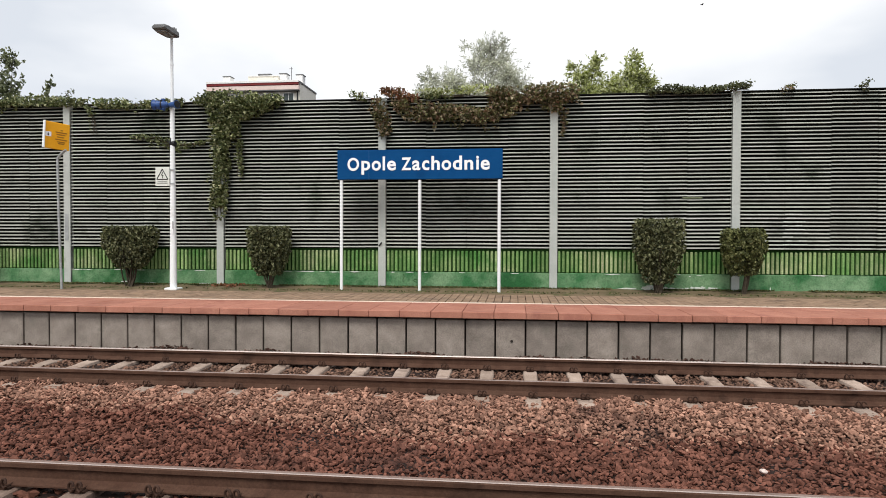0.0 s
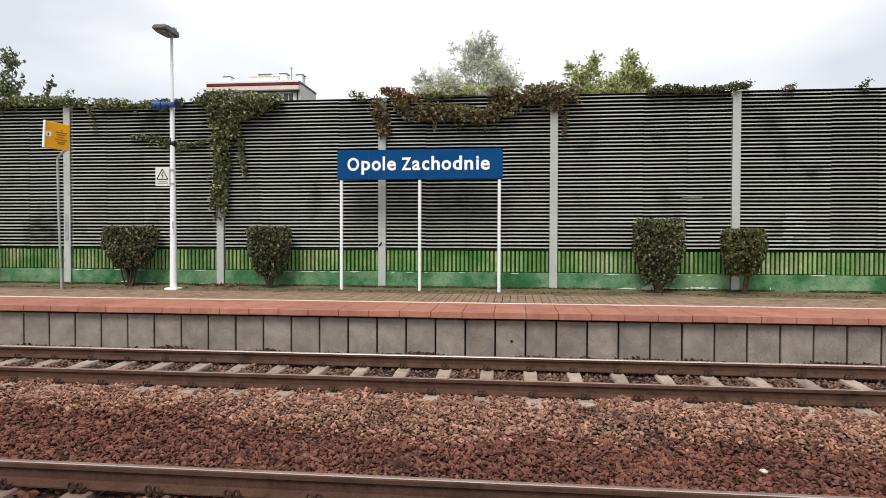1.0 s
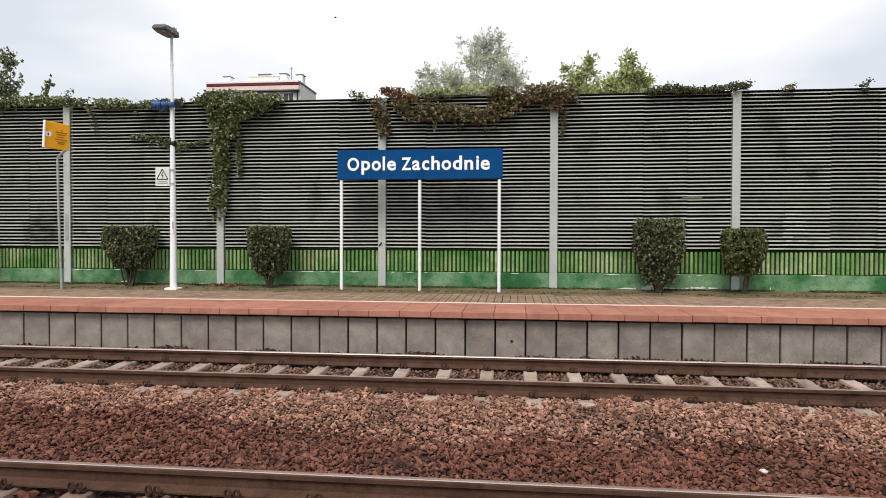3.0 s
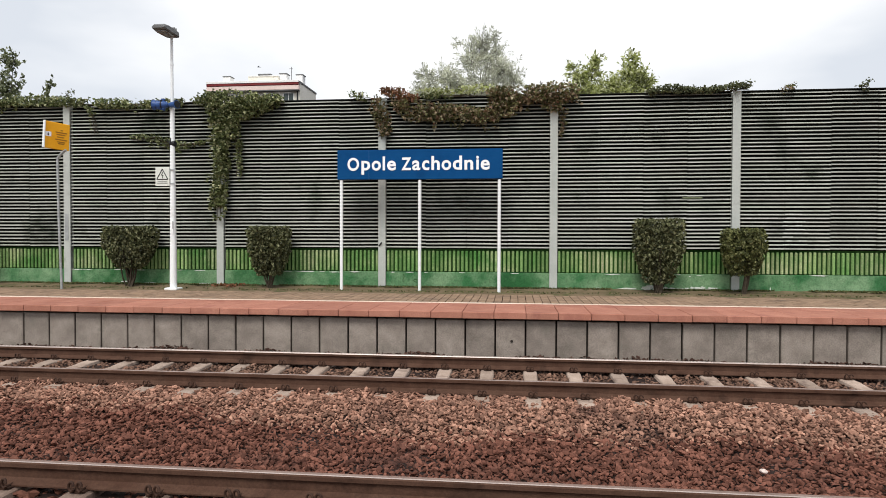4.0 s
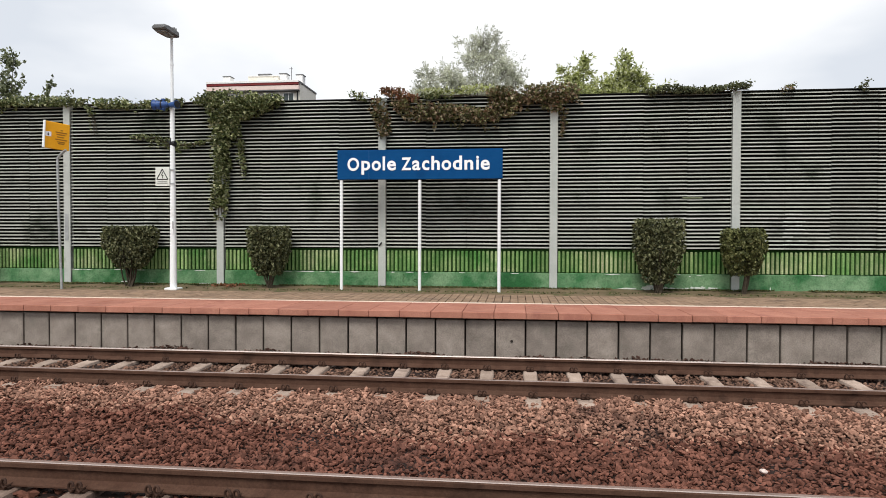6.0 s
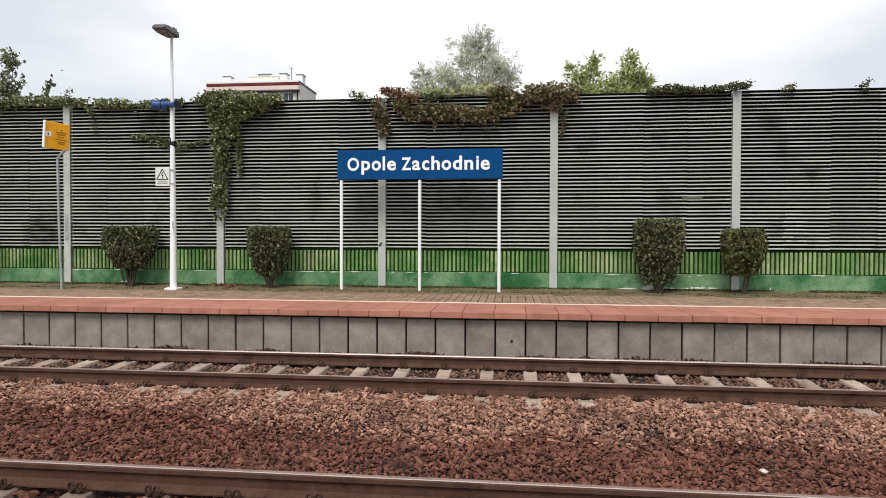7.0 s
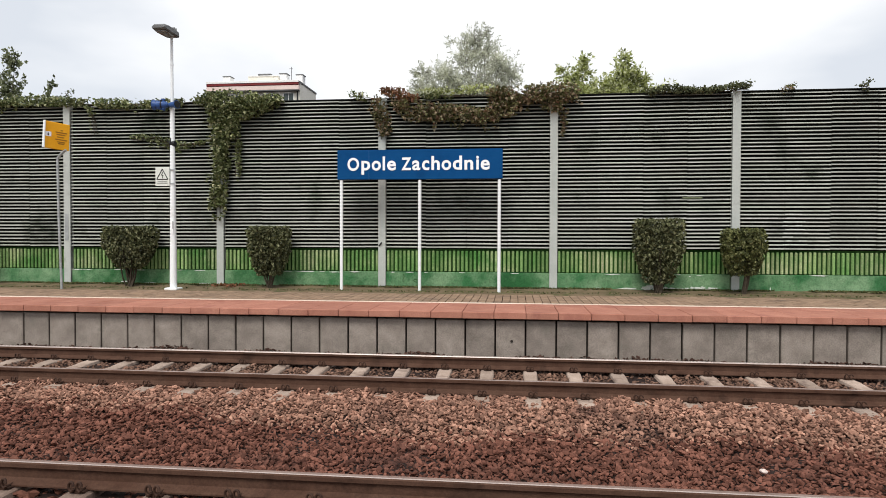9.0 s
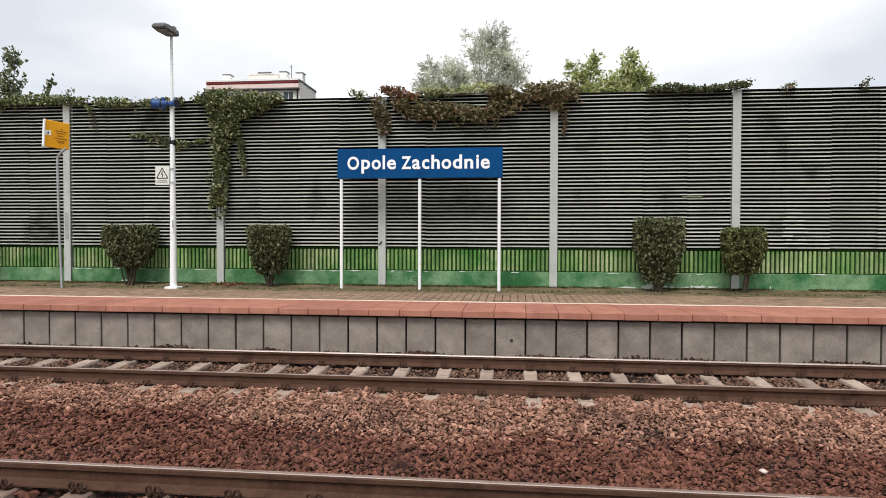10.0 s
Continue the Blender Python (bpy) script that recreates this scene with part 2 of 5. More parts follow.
L_SHRUB_YELLOW = leaf_material("yellowish_privet_leaves", [(0.020, 0.025, 0.008), (0.070, 0.082, 0.024), (0.125, 0.138, 0.044), (0.26, 0.262, 0.115)], 0.5, 0.12)
L_VINE_GREEN = leaf_material("creeper_leaves_green", [(0.036, 0.048, 0.017), (0.11, 0.138, 0.047), (0.20, 0.23, 0.09), (0.48, 0.48, 0.28)], 0.55, 0.2)
L_VINE_RED = leaf_material("creeper_leaves_russet", [(0.035, 0.034, 0.016), (0.12, 0.122, 0.045), (0.19, 0.185, 0.075), (0.19, 0.10, 0.06), (0.50, 0.42, 0.28)], 0.55, 0.2)
L_VINE_RUST = leaf_material("creeper_leaves_rust", [(0.11, 0.06, 0.03), (0.21, 0.085, 0.045), (0.27, 0.12, 0.06), (0.15, 0.14, 0.06)], 0.55, 0.25)
L_WILLOW = leaf_material("willow_leaves", [(0.36, 0.37, 0.27), (0.62, 0.63, 0.51), (0.82, 0.83, 0.72), (0.92, 0.92, 0.86)], 0.5, 0.6)
L_MAPLE = leaf_material("maple_leaves", [(0.13, 0.15, 0.045), (0.40, 0.44, 0.15), (0.64, 0.67, 0.33), (0.88, 0.88, 0.66)], 0.5, 0.55)
L_DARKTREE = leaf_material("dark_creeper_leaves", [(0.05, 0.06, 0.03), (0.10, 0.115, 0.055), (0.20, 0.21, 0.11)], 0.5, 0.25)
L_POPLAR = leaf_material("poplar_leaves", [(0.06, 0.07, 0.035), (0.13, 0.15, 0.075), (0.24, 0.265, 0.14), (0.42, 0.44, 0.28)], 0.5, 0.35)
L_GRASS = leaf_material("verge_grass", [(0.045, 0.055, 0.018), (0.095, 0.11, 0.035), (0.19, 0.175, 0.08)], 0.7, 0.2)


# ---------- mesh helpers ----------
def to_mesh(name, bm, mats, smooth=False):
    me = bpy.data.meshes.new(name)
    bmesh.ops.recalc_face_normals(bm, faces=bm.faces[:])
    bm.to_mesh(me)
    bm.free()
    for m in (mats if isinstance(mats, (list, tuple)) else [mats]):
        me.materials.append(m)
    if smooth:
        me.polygons.foreach_set("use_smooth", [True] * len(me.polygons))
    return me


def part(name, bm, mat_, parent=None, label="", smooth=False):
    me = bm if isinstance(bm, bpy.types.Mesh) else to_mesh(name, bm, mat_, smooth)
    ob = new(name, me)
    if parent is not None:
        ob.parent = parent
    if label:
        tagged(ob, label)
    return ob


def box(bm, x0, x1, y0, y1, z0, z1, bevel=0.0, mat_=0):
    m = Matrix.LocRotScale(((x0 + x1) / 2, (y0 + y1) / 2, (z0 + z1) / 2), None, (x1 - x0, y1 - y0, z1 - z0))
    r = bmesh.ops.create_cube(bm, size=1.0, matrix=m)
    vs = r["verts"]
    fs = {f for v in vs for f in v.link_faces}
    if bevel:
        es = list({e for v in vs for e in v.link_edges})
        q = bmesh.ops.bevel(bm, geom=es, offset=bevel, segments=1, affect="EDGES", profile=0.5)
        fs = set(q["faces"]) | {f for f in fs if f.is_valid}
    for f in fs:
        if f.is_valid:
            f.material_index = mat_
    return bm


def boxed(*a, **k):
    return box(bmesh.new(), *a, **k)


def tube(bm, pts, radii, sides=8, closed_ends=True, mat_=0):
    """A round rod through pts; radii one per point or one for all."""
    pts = [Vector(q) for q in pts]
    if not isinstance(radii, (list, tuple)):
        radii = [radii] * len(pts)
    rings = []
    ref = Vector((0.31, 0.93, 0.2))
    for i, q in enumerate(pts):
        d = (pts[min(i + 1, len(pts) - 1)] - pts[max(i - 1, 0)]).normalized()
        if abs(d.dot(ref)) > 0.95:
            ref = Vector((0.9, -0.1, 0.4))
        u = d.cross(ref).normalized()
        v = d.cross(u)
        rings.append([bm.verts.new(q + radii[i] * (math.cos(k * math.tau / sides) * u + math.sin(k * math.tau / sides) * v)) for k in range(sides)])
    for a, b in zip(rings, rings[1:]):
        for k in range(sides):
            f = bm.faces.new((a[k], a[(k + 1) % sides], b[(k + 1) % sides], b[k]))
            f.material_index, f.smooth = mat_, True
    if closed_ends:
        for ring in (rings[0][::-1], rings[-1]):
            bm.faces.new([bm.verts.new(v.co) for v in ring]).material_index = mat_
    return bm


def extrude_x(profile, x0, x1, mat_of=None):
    """A prism along x; profile is a closed loop of (y, z)."""
    bm = bmesh.new()
    a = [bm.verts.new((x0, y, z)) for y, z in profile]
    b = [bm.verts.new((x1, y, z)) for y, z in profile]
    n = len(profile)
    for k in range(n):
        f = bm.faces.new((a[k], a[(k + 1) % n], b[(k + 1) % n], b[k]))
        if mat_of:
            f.material_index = mat_of(k)
    bm.faces.new(a[::-1])
    bm.faces.new(b)
    return bm


def empty(name, at=(0, 0, 0)):
    ob = new(name)
    ob.location = at
    ob.empty_display_size = 0.1
    return ob


def raw_mesh(name, verts, faces, mat_, smooth=False):
    """A mesh from arrays: verts (n, 3), faces (m, k) with k corners each."""
    verts, faces = np.asarray(verts, np.float32), np.asarray(faces, np.int32)
    me = bpy.data.meshes.new(name)
    me.vertices.add(len(verts))
    me.vertices.foreach_set("co", verts.ravel())
    k = faces.shape[1]
    me.loops.add(faces.size)
    me.loops.foreach_set("vertex_index", faces.ravel())
    me.polygons.add(len(faces))
    me.polygons.foreach_set("loop_start", np.arange(0, faces.size, k, dtype=np.int32))
    me.polygons.foreach_set("use_smooth", np.full(len(faces), smooth))
    me.materials.append(mat_)
    me.update(calc_edges=True)
    me.validate()
    return me


def rot_random(n, rng, tilt=math.pi):
    """n random turns: about z fully, about x and y up to tilt."""
    a, b, c = rng.uniform(0, math.tau, n), rng.uniform(-tilt, tilt, n), rng.uniform(-tilt, tilt, n)
    ca, sa, cb, sb, cc, sc = np.cos(a), np.sin(a), np.cos(b), np.sin(b), np.cos(c), np.sin(c)
    rz = np.zeros((n, 3, 3)); rz[:, 0, 0] = ca; rz[:, 0, 1] = -sa; rz[:, 1, 0] = sa; rz[:, 1, 1] = ca; rz[:, 2, 2] = 1
    rx = np.zeros((n, 3, 3)); rx[:, 0, 0] = 1; rx[:, 1, 1] = cb; rx[:, 1, 2] = -sb; rx[:, 2, 1] = sb; rx[:, 2, 2] = cb
    ry = np.zeros((n, 3, 3)); ry[:, 1, 1] = 1; ry[:, 0, 0] = cc; ry[:, 0, 2] = sc; ry[:, 2, 0] = -sc; ry[:, 2, 2] = cc
    return rz @ rx @ ry


def leaf_cloud(name, centres, size, mat_, rng, long=1.5, tilt=1.2, droop=0.0):
    """Folded pointed leaves (two triangles by a midrib) at the given centres."""
    n = len(centres)
    s = size * rng.uniform(0.6, 1.35, n)
    base = np.array([(0, -0.5, 0), (0.36 / long * 1.5, 0.0, 0.12), (0, 0.62, -0.05), (-0.36 / long * 1.5, 0.0, 0.12)])
    base = base * np.array([1, long * 0.7, 1])
    r = rot_random(n, rng, tilt)
    v = np.einsum("nij,kj->nki", r, base) * s[:, None, None]
    if droop:
        v[:, :, 2] -= droop * s[:, None] * np.abs(base[None, :, 1])
    v += np.asarray(centres)[:, None, :]
    i = np.arange(n)[:, None] * 4
    f = np.concatenate([i + np.array([[0, 1, 2]]), i + np.array([[0, 2, 3]])], 1).reshape(-1, 3)
    return raw_mesh(name, v.reshape(-1, 3), f, mat_)


# ---------- ground ----------
def build_ground():
    prof = [(-2500, -0.5), (0.5, -0.5), (2.2, -0.30), (2.6, -0.235), (4.9, -0.235), (5.25, -0.30), (6.2, -0.30), (6.75, -0.235), (10.2, -0.225), (10.6, -0.5), (14.9, -0.5), (15.3, 0.45), (2500, 0.45)]
    bm = bmesh.new()
    xs = [-2500, -40, -15, 0, 15, 40, 2500]
    g = [[bm.verts.new((x, y, z)) for y, z in prof] for x in xs]
    for a, b in zip(g, g[1:]):
        for k in range(len(prof) - 1):
            bm.faces.new((a[k], b[k], b[k + 1], a[k + 1]))
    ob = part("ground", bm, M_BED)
    return tagged(ob, "near-black brown trackbed soil, darkened as shade between the ballast stones", "ground", kind="structure")


def stones(name, x0, x1, y0, y1, per_m2, size, zfun, mat_, label, seed, kept=None):
    """Angular broken stones: flat chips with cut faces, lying every way, each pressed out of a twenty-sided lump."""
    rng = np.random.default_rng(seed)
    ico = bmesh.new()
    bmesh.ops.create_icosphere(ico, subdivisions=1, radius=0.5)
    bv = np.array([v.co[:] for v in ico.verts])
    bf = np.array([[v.index for v in f.verts] for f in ico.faces])
    ico.free()
    # two layers on a shaken grid: the upper stones lie apart, the lower ones fill the gaps between them
    step = math.sqrt(2.0 / per_m2)
    gx, gy = np.meshgrid(np.arange(x0, x1, step), np.arange(y0, y1, step))
    gx = gx + 0.5 * step * (np.arange(gx.shape[0]) % 2)[:, None]
    px = np.concatenate([gx.ravel(), gx.ravel() + 0.5 * step])
    py = np.concatenate([gy.ravel(), gy.ravel() + 0.25 * step])
    n = len(px)
    lower = np.arange(n) >= n // 2
    px, py = px + rng.uniform(-0.45, 0.45, n) * step, py + rng.uniform(-0.45, 0.45, n) * step
    if kept:
        ok = kept(px, py + rng.normal(0, 0.09, n))
        px, py, lower = px[ok], py[ok], lower[ok]
        n = len(px)
    s = size * np.clip(rng.lognormal(0, 0.22, n), 0.6, 1.6)
    dims = np.stack([rng.uniform(1.05, 1.75, n), rng.uniform(0.7, 1.1, n), rng.uniform(0.42, 0.75, n)], 1) * s[:, None]
    # each stone is cut by three random planes, which leaves flat faces and sharp edges
    v = np.repeat(bv[None], n, 0) * (1 + rng.uniform(-0.16, 0.16, (n, len(bv), 1)))
    for _ in range(3):
        nrm = rng.normal(0, 1, (n, 3))
        nrm /= np.linalg.norm(nrm, axis=1)[:, None]
        over = np.clip(np.einsum("nkj,nj->nk", v, nrm) - rng.uniform(0.18, 0.34, n)[:, None], 0, None)
        v = v - over[:, :, None] * nrm[:, None, :]
    v = v * dims[:, None, :] * 1.18
    v = np.einsum("nij,nkj->nki", rot_random(n, rng, 0.95), v)
    c = np.stack([px, py, zfun(px, py) + rng.uniform(-0.2, 0.5, n) * s - lower * size * 1.05], 1)
    v += c[:, None, :]
    f = (np.arange(n)[:, None, None] * len(bv) + bf[None]).reshape(-1, 3)
    ob = new(name, raw_mesh(name, v.reshape(-1, 3), f, mat_))
    return tagged(ob, label, "gravel", kind="stuff")


def bed_z(x, y):
    return np.interp(y, [2.2, 2.6, 4.9, 5.25, 6.2, 6.75, 7.05, 7.62, 7.8, 10.2, 10.6], [-0.30, -0.22, -0.22, -0.285, -0.285, -0.215, -0.192, -0.188, -0.205, -0.205, -0.21]) + 0.012 * np.sin(x * 1.7 + y * 2.3) + 0.01 * np.sin(x * 4.1 - y * 3.0)


def shoulder_z(x, y):
    """The ballast shoulder, swept low round the ends of the far track's sleepers."""
    off = np.abs((x + 7.6455 + 0.303) % SLEEPER_STEP - 0.303)
    return bed_z(x, y) + 0.004 - 0.03 * np.clip((0.14 - off) / 0.06, 0, 1) * np.clip((y - 7.34) / 0.12, 0, 1)


def between_z(x, y):
    off = np.abs((x + 7.6455 + 0.303) % SLEEPER_STEP - 0.303)
    return bed_z(x, y) - 0.022 - 0.03 * np.clip((0.15 - off) / 0.06, 0, 1)


def pale_side(x, y):
    """Where the pale stones of the far track's shoulder end and the dark ones begin: a wandering line."""
    edge = 6.28 + 0.11 * np.clip(-x - 1, 0, 9) + 0.05 * np.clip(x - 1, 0, 9) + 0.10 * np.sin(x * 1.3) + 0.07 * np.sin(x * 3.1 + 1)
    return y > edge


build_ground()
stones("ballast_shoulder", -8.2, 7.2, 5.95, 7.72, 1300, 0.0385, shoulder_z, M_STONE_GREY, "pale brown broken stone ballast beside the far track", 3, pale_side)
stones("ballast_middle", -8.2, 6.9, 4.72, 7.25, 1220, 0.040, bed_z, M_STONE_RED, "dark reddish broken stone ballast between the tracks", 4, lambda x, y: ~pale_side(x, y - 0.1))
stones("ballast_far_track", -9.6, 8.2, 7.78, 9.2, 900, 0.040, between_z, M_STONE_BROWN, "dark brown broken stone ballast between the rails", 5)
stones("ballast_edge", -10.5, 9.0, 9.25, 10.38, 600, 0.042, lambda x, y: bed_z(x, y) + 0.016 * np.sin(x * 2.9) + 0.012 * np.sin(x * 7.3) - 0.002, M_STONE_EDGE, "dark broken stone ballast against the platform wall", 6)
for x0, x1 in ((-24.0, -9.0), (8.0, 24.0)):
    stones("ballast_beyond", x0, x1, 2.3, 10.3, 60, 0.11, bed_z, M_STONE_RED, "reddish broken stone ballast along the tracks", 9 + int(x1))
stones("ballast_near_track", -6.0, 4.5, 2.3, 4.72, 640, 0.049, lambda x, y: bed_z(x, y) - 0.02, M_STONE_RED, "dark broken stone ballast of the near track", 8)


def pale_stone():
    bm = bmesh.new()
    bmesh.ops.create_icosphere(bm, subdivisions=2, radius=0.033)
    for v in bm.verts:
        v.co *= 1 + 0.25 * noise.noise(v.co * 30)
        v.co.z *= 0.55
        v.co.x *= 1.0
    ob = part("pale_stone", bm, M_STONE_WHITE)
    ob.location = (2.11, 5.66, -0.25)
    tagged(ob, "single whitish stone lying on the dark ballast", "stone")


pale_stone()


# ---------- tracks ----------
def build_rail(y, label, top, inner):
    """A flat-bottomed rail: worn head, web and foot."""
    e = empty("rail", (0, y, 0))
    tagged(e, label, "rail", group="rails of the tracks")
    head = [(0.0085, -0.055), (0.035, -0.042), (0.036, -0.012), (0.029, -0.002), (0.016, 0.0), (-0.016, 0.0), (-0.029, -0.002), (-0.036, -0.012), (-0.035, -0.042), (-0.0085, -0.055)]
    bm = extrude_x(head, -70, 70, lambda k: {4: 1, 3: 1, 5: 2, 2: 1, 6: 2 if inner else 0}.get(k, 0))
    part("rail_head", to_mesh("rail_head", bm, [M_RAIL, top, M_RAIL_EDGE]), None, e, "head with worn top")
    web = [(0.0085, -0.055), (-0.0085, -0.055), (-0.0085, -0.125), (-0.03, -0.146), (0.03, -0.146), (0.0085, -0.125)]
    part("rail_web", extrude_x(web, -70, 70), M_RAIL, e)
    foot = [(-0.03, -0.146), (-0.075, -0.160), (-0.075, -0.172), (0.075, -0.172), (0.075, -0.160), (0.03, -0.146)]
    part("rail_foot", extrude_x(foot, -70, 70), M_RAIL, e)


def sleeper_mesh(mat_):
    bm = bmesh.new()
    rows = []
    for y, top, w in ((-1.25, -0.195, 0.085), (-1.05, -0.182, 0.088), (-0.5, -0.182, 0.088), (-0.3, -0.197, 0.082), (0.3, -0.197, 0.082), (0.5, -0.182, 0.088), (1.05, -0.182, 0.088), (1.25, -0.195, 0.085)):
        rows.append([bm.verts.new(q) for q in ((-w - 0.05, y, -0.38), (-w - 0.006, y, top - 0.012), (-w + 0.01, y, top), (w - 0.01, y, top), (w + 0.006, y, top - 0.012), (w + 0.05, y, -0.38))])
    for a, b in zip(rows, rows[1:]):
        for k in range(6):
            bm.faces.new((a[k], a[(k + 1) % 6], b[(k + 1) % 6], b[k]))
    bm.faces.new(rows[0])
    bm.faces.new(rows[-1][::-1])
    return to_mesh("sleeper_body", bm, mat_)


def clip_mesh():
    """A pair of sprung steel loops side by side and their cast shoulder, on the viewer's side of the rail."""
    bm = bmesh.new()
    for sx in (-0.027, 0.027):
        pts = [(sx + 0.021 * math.cos(a), -0.035 + 0.018 * math.sin(a * 0.5), 0.036 + 0.029 * math.sin(a)) for a in np.linspace(0.1, 5.9, 12)]
        tube(bm, pts, 0.0085, 6)
        tube(bm, [(sx, -0.03, 0.004), (sx, 0.055, 0.012)], 0.008, 5)
    box(bm, -0.012, 0.012, -0.02, 0.0, -0.015, 0.024, 0.004)
    box(bm, -0.05, 0.05, -0.012, 0.045, -0.012, 0.005, 0.004)
    return to_mesh("rail_clip", bm, M_CLIP)


def build_sleepers(x_first, y_mid, i0, i1, label, mat_, big):
    body, clip = sleeper_mesh(mat_), clip_mesh()
    for i in range(i0, i1):
        e = empty("railway_sleeper", (x_first + SLEEPER_STEP * i, y_mid, 0))
        tagged(e, label, "sleeper", group="sleepers of the tracks")
        part("body", body, None, e)
        for ry in (-0.7525, 0.7525):
            for side in (-1, 1):
                c = part("rail_clip", clip, None, e)
                c.matrix_basis = pose(0, ry + side * 0.105, -0.172, 0, 0, 0 if side < 0 else 180) @ Matrix.Scale(big, 4)


for y, lab, top, inner in ((FAR_FAR_RAIL, "rusty brown steel rail with bright worn top beside the platform wall", M_RAIL_SHINE, True), (FAR_NEAR_RAIL, "rusty brown steel rail with worn top on concrete sleepers", M_RAIL_TOP, False),
               (NEAR_FAR_RAIL, "rusty brown steel rail with bright worn top", M_RAIL_TOP, False), (NEAR_NEAR_RAIL, "rusty brown steel rail with bright worn top", M_RAIL_TOP, False)):
    build_rail(y, lab, top, inner)
build_sleepers(-7.6455, (FAR_NEAR_RAIL + FAR_FAR_RAIL) / 2, -8, 34, "pale concrete railway sleeper with rusty rail clips, in ballast", M_SLEEPER, 1.05)
build_sleepers(-3.8223, (NEAR_FAR_RAIL + NEAR_NEAR_RAIL) / 2, -8, 20, "dirty brown concrete railway sleeper with rusty rail clips, in dark ballast", M_SLEEPER_DARK, 1.2)


# ---------- platform ----------
def build_platform():
    plat = empty("platform", (0, 0, 0))
    tagged(plat, "low railway platform with concrete wall, red coping and block paving", "platform", kind="structure")
    # fill coloured near black to paint shade into joints and the coping slot
    part("platform_fill", boxed(-70, 70, EDGE_Y + 0.25, 11.24, -0.5, PLAT_Z - 0.115), M_CORE, plat)
    part("platform_fill", boxed(-70, 70, 11.24, 14.62, -0.5, PLAT_Z - 0.055), M_CORE, plat)
    # wall panels
    w = 0.4862
    # panels stop short so the dark fill draws the coping's shadow line
    bm = boxed(-w / 2 + 0.014, w / 2 - 0.014, 0, 0.09, -0.45, PLAT_Z - 0.142, 0.008)
    panel = to_mesh("wall_panel", bm, M_PANEL)
    for i in range(-22, 62):
        p = part("wall_panel", panel, None, plat)
        p.location = (-8.564 + w * (i + 0.5), EDGE_Y + 0.12 + random.uniform(-0.006, 0.006), random.uniform(-0.006, 0.0))
    # coping slabs
    s = 0.5094
    bm = boxed(-s / 2 + 0.003, s / 2 - 0.003, 0, 1.0, -0.108, 0, 0.008)
    slab = to_mesh("coping_slab", bm, M_COPING)
    for i in range(-34, 50):
        p = part("coping_slab", slab, None, plat)
        p.location = (-2.8639 + s * (i + 0.5), EDGE_Y + random.uniform(-0.004, 0.004), PLAT_Z + random.uniform(-0.003, 0.002))
    bm = boxed(-s / 2 + 0.003, s / 2 - 0.003, 0, 0.345, -0.06, 0, 0.005)
    tile = to_mesh("warning_tile", bm, M_COPING)
    for i in range(-34, 50):
        p = part("warning_tile", tile, None, plat)
        p.location = (-2.8639 + s * (i + 0.5), EDGE_Y + 1.005, PLAT_Z + random.uniform(-0.002, 0.002))
    # near-black disc, painted as the shade inside an anchor hole
    bm = bmesh.new()
    tube(bm, [(-0.035, EDGE_Y + 0.108, 0.052), (-0.035, EDGE_Y + 0.124, 0.052)], 0.022, 10)
    part("anchor_hole", bm, M_CORE, plat)
    # pale line
    bm = boxed(-0.498, 0.498, 0, 0.12, -0.06, 0.002, 0.003)
    edge = to_mesh("pale_line_slab", bm, M_STRIPE)
    for i in range(-20, 20):
        p = part("pale_line_slab", edge, None, plat)
        p.location = (i, STRIPE_Y - 0.035, PLAT_Z)
    # pavers: a stretch as pieces, the rest as one field
    px, py, y0 = 0.150, 0.20, STRIPE_Y + 0.09
    rows = 10
    bm = boxed(-px / 2 + 0.0055, px / 2 - 0.0055, 0.003, py - 0.004, -0.06, 0, 0.005)
    paver = to_mesh("paver", bm, M_PAVER)
    verts = np.array([v.co[:] for v in paver.vertices])
    polys = [list(q.vertices) for q in paver.polygons]
    vs, fs = [], []
    for r in range(rows):
        for i in range(-110, 90):
            x = i * px
            z = PLAT_Z - 0.004 + random.uniform(-0.004, 0.003)
            if -1.2 < x < 3.4:
                p = part("paver", paver, None, plat)
                p.location = (x, y0 + r * py, z)
            else:
                k = len(vs) * len(verts)
                vs.append(verts + np.array((x, y0 + r * py, z)))
                fs.extend([[k + q for q in f] for f in polys])
    me = bpy.data.meshes.new("paving_field")
    me.from_pydata([tuple(v) for v in np.concatenate(vs)], [], fs)
    me.materials.append(M_PAVER_STUFF)
    f = new("paving_field", me)
    f.parent = plat
    tagged(f, "brown concrete block paving", kind="stuff")
    # verge
    bm = bmesh.new()
    nx, ny = 240, 12
    y1, y2 = y0 + rows * py - 0.35, WALL_Y - 0.07
    g = [[bm.verts.new((-20 + 40 * i / nx, y1 + (y2 - y1) * j / ny + (0.12 * noise.noise((i * 0.25, 1, 0)) if j == 0 else 0),
                        PLAT_Z - 0.012 + (0.02 if j else -0.01) + 0.03 * noise.noise((i * 0.31, j * 0.5, 2)) * (j > 0) + 0.012 * noise.noise((i * 1.1, j * 1.3, 5)) + 0.035 * max(0, j - 9) / 3)) for j in range(ny + 1)] for i in range(nx + 1)]
    for a, b in zip(g, g[1:]):
        for j in range(ny):
            bm.faces.new((a[j], b[j], b[j + 1], a[j + 1]))
    v = part("verge", bm, M_VERGE)
    tagged(v, "narrow strip of mossy brown soil along the barrier", "verge", kind="structure")
    rng = np.random.default_rng(12)
    n = 11000
    xs = rng.uniform(-14, 9.5, n)
    ys = rng.choice([0, 1], n, p=[0.10, 0.90])
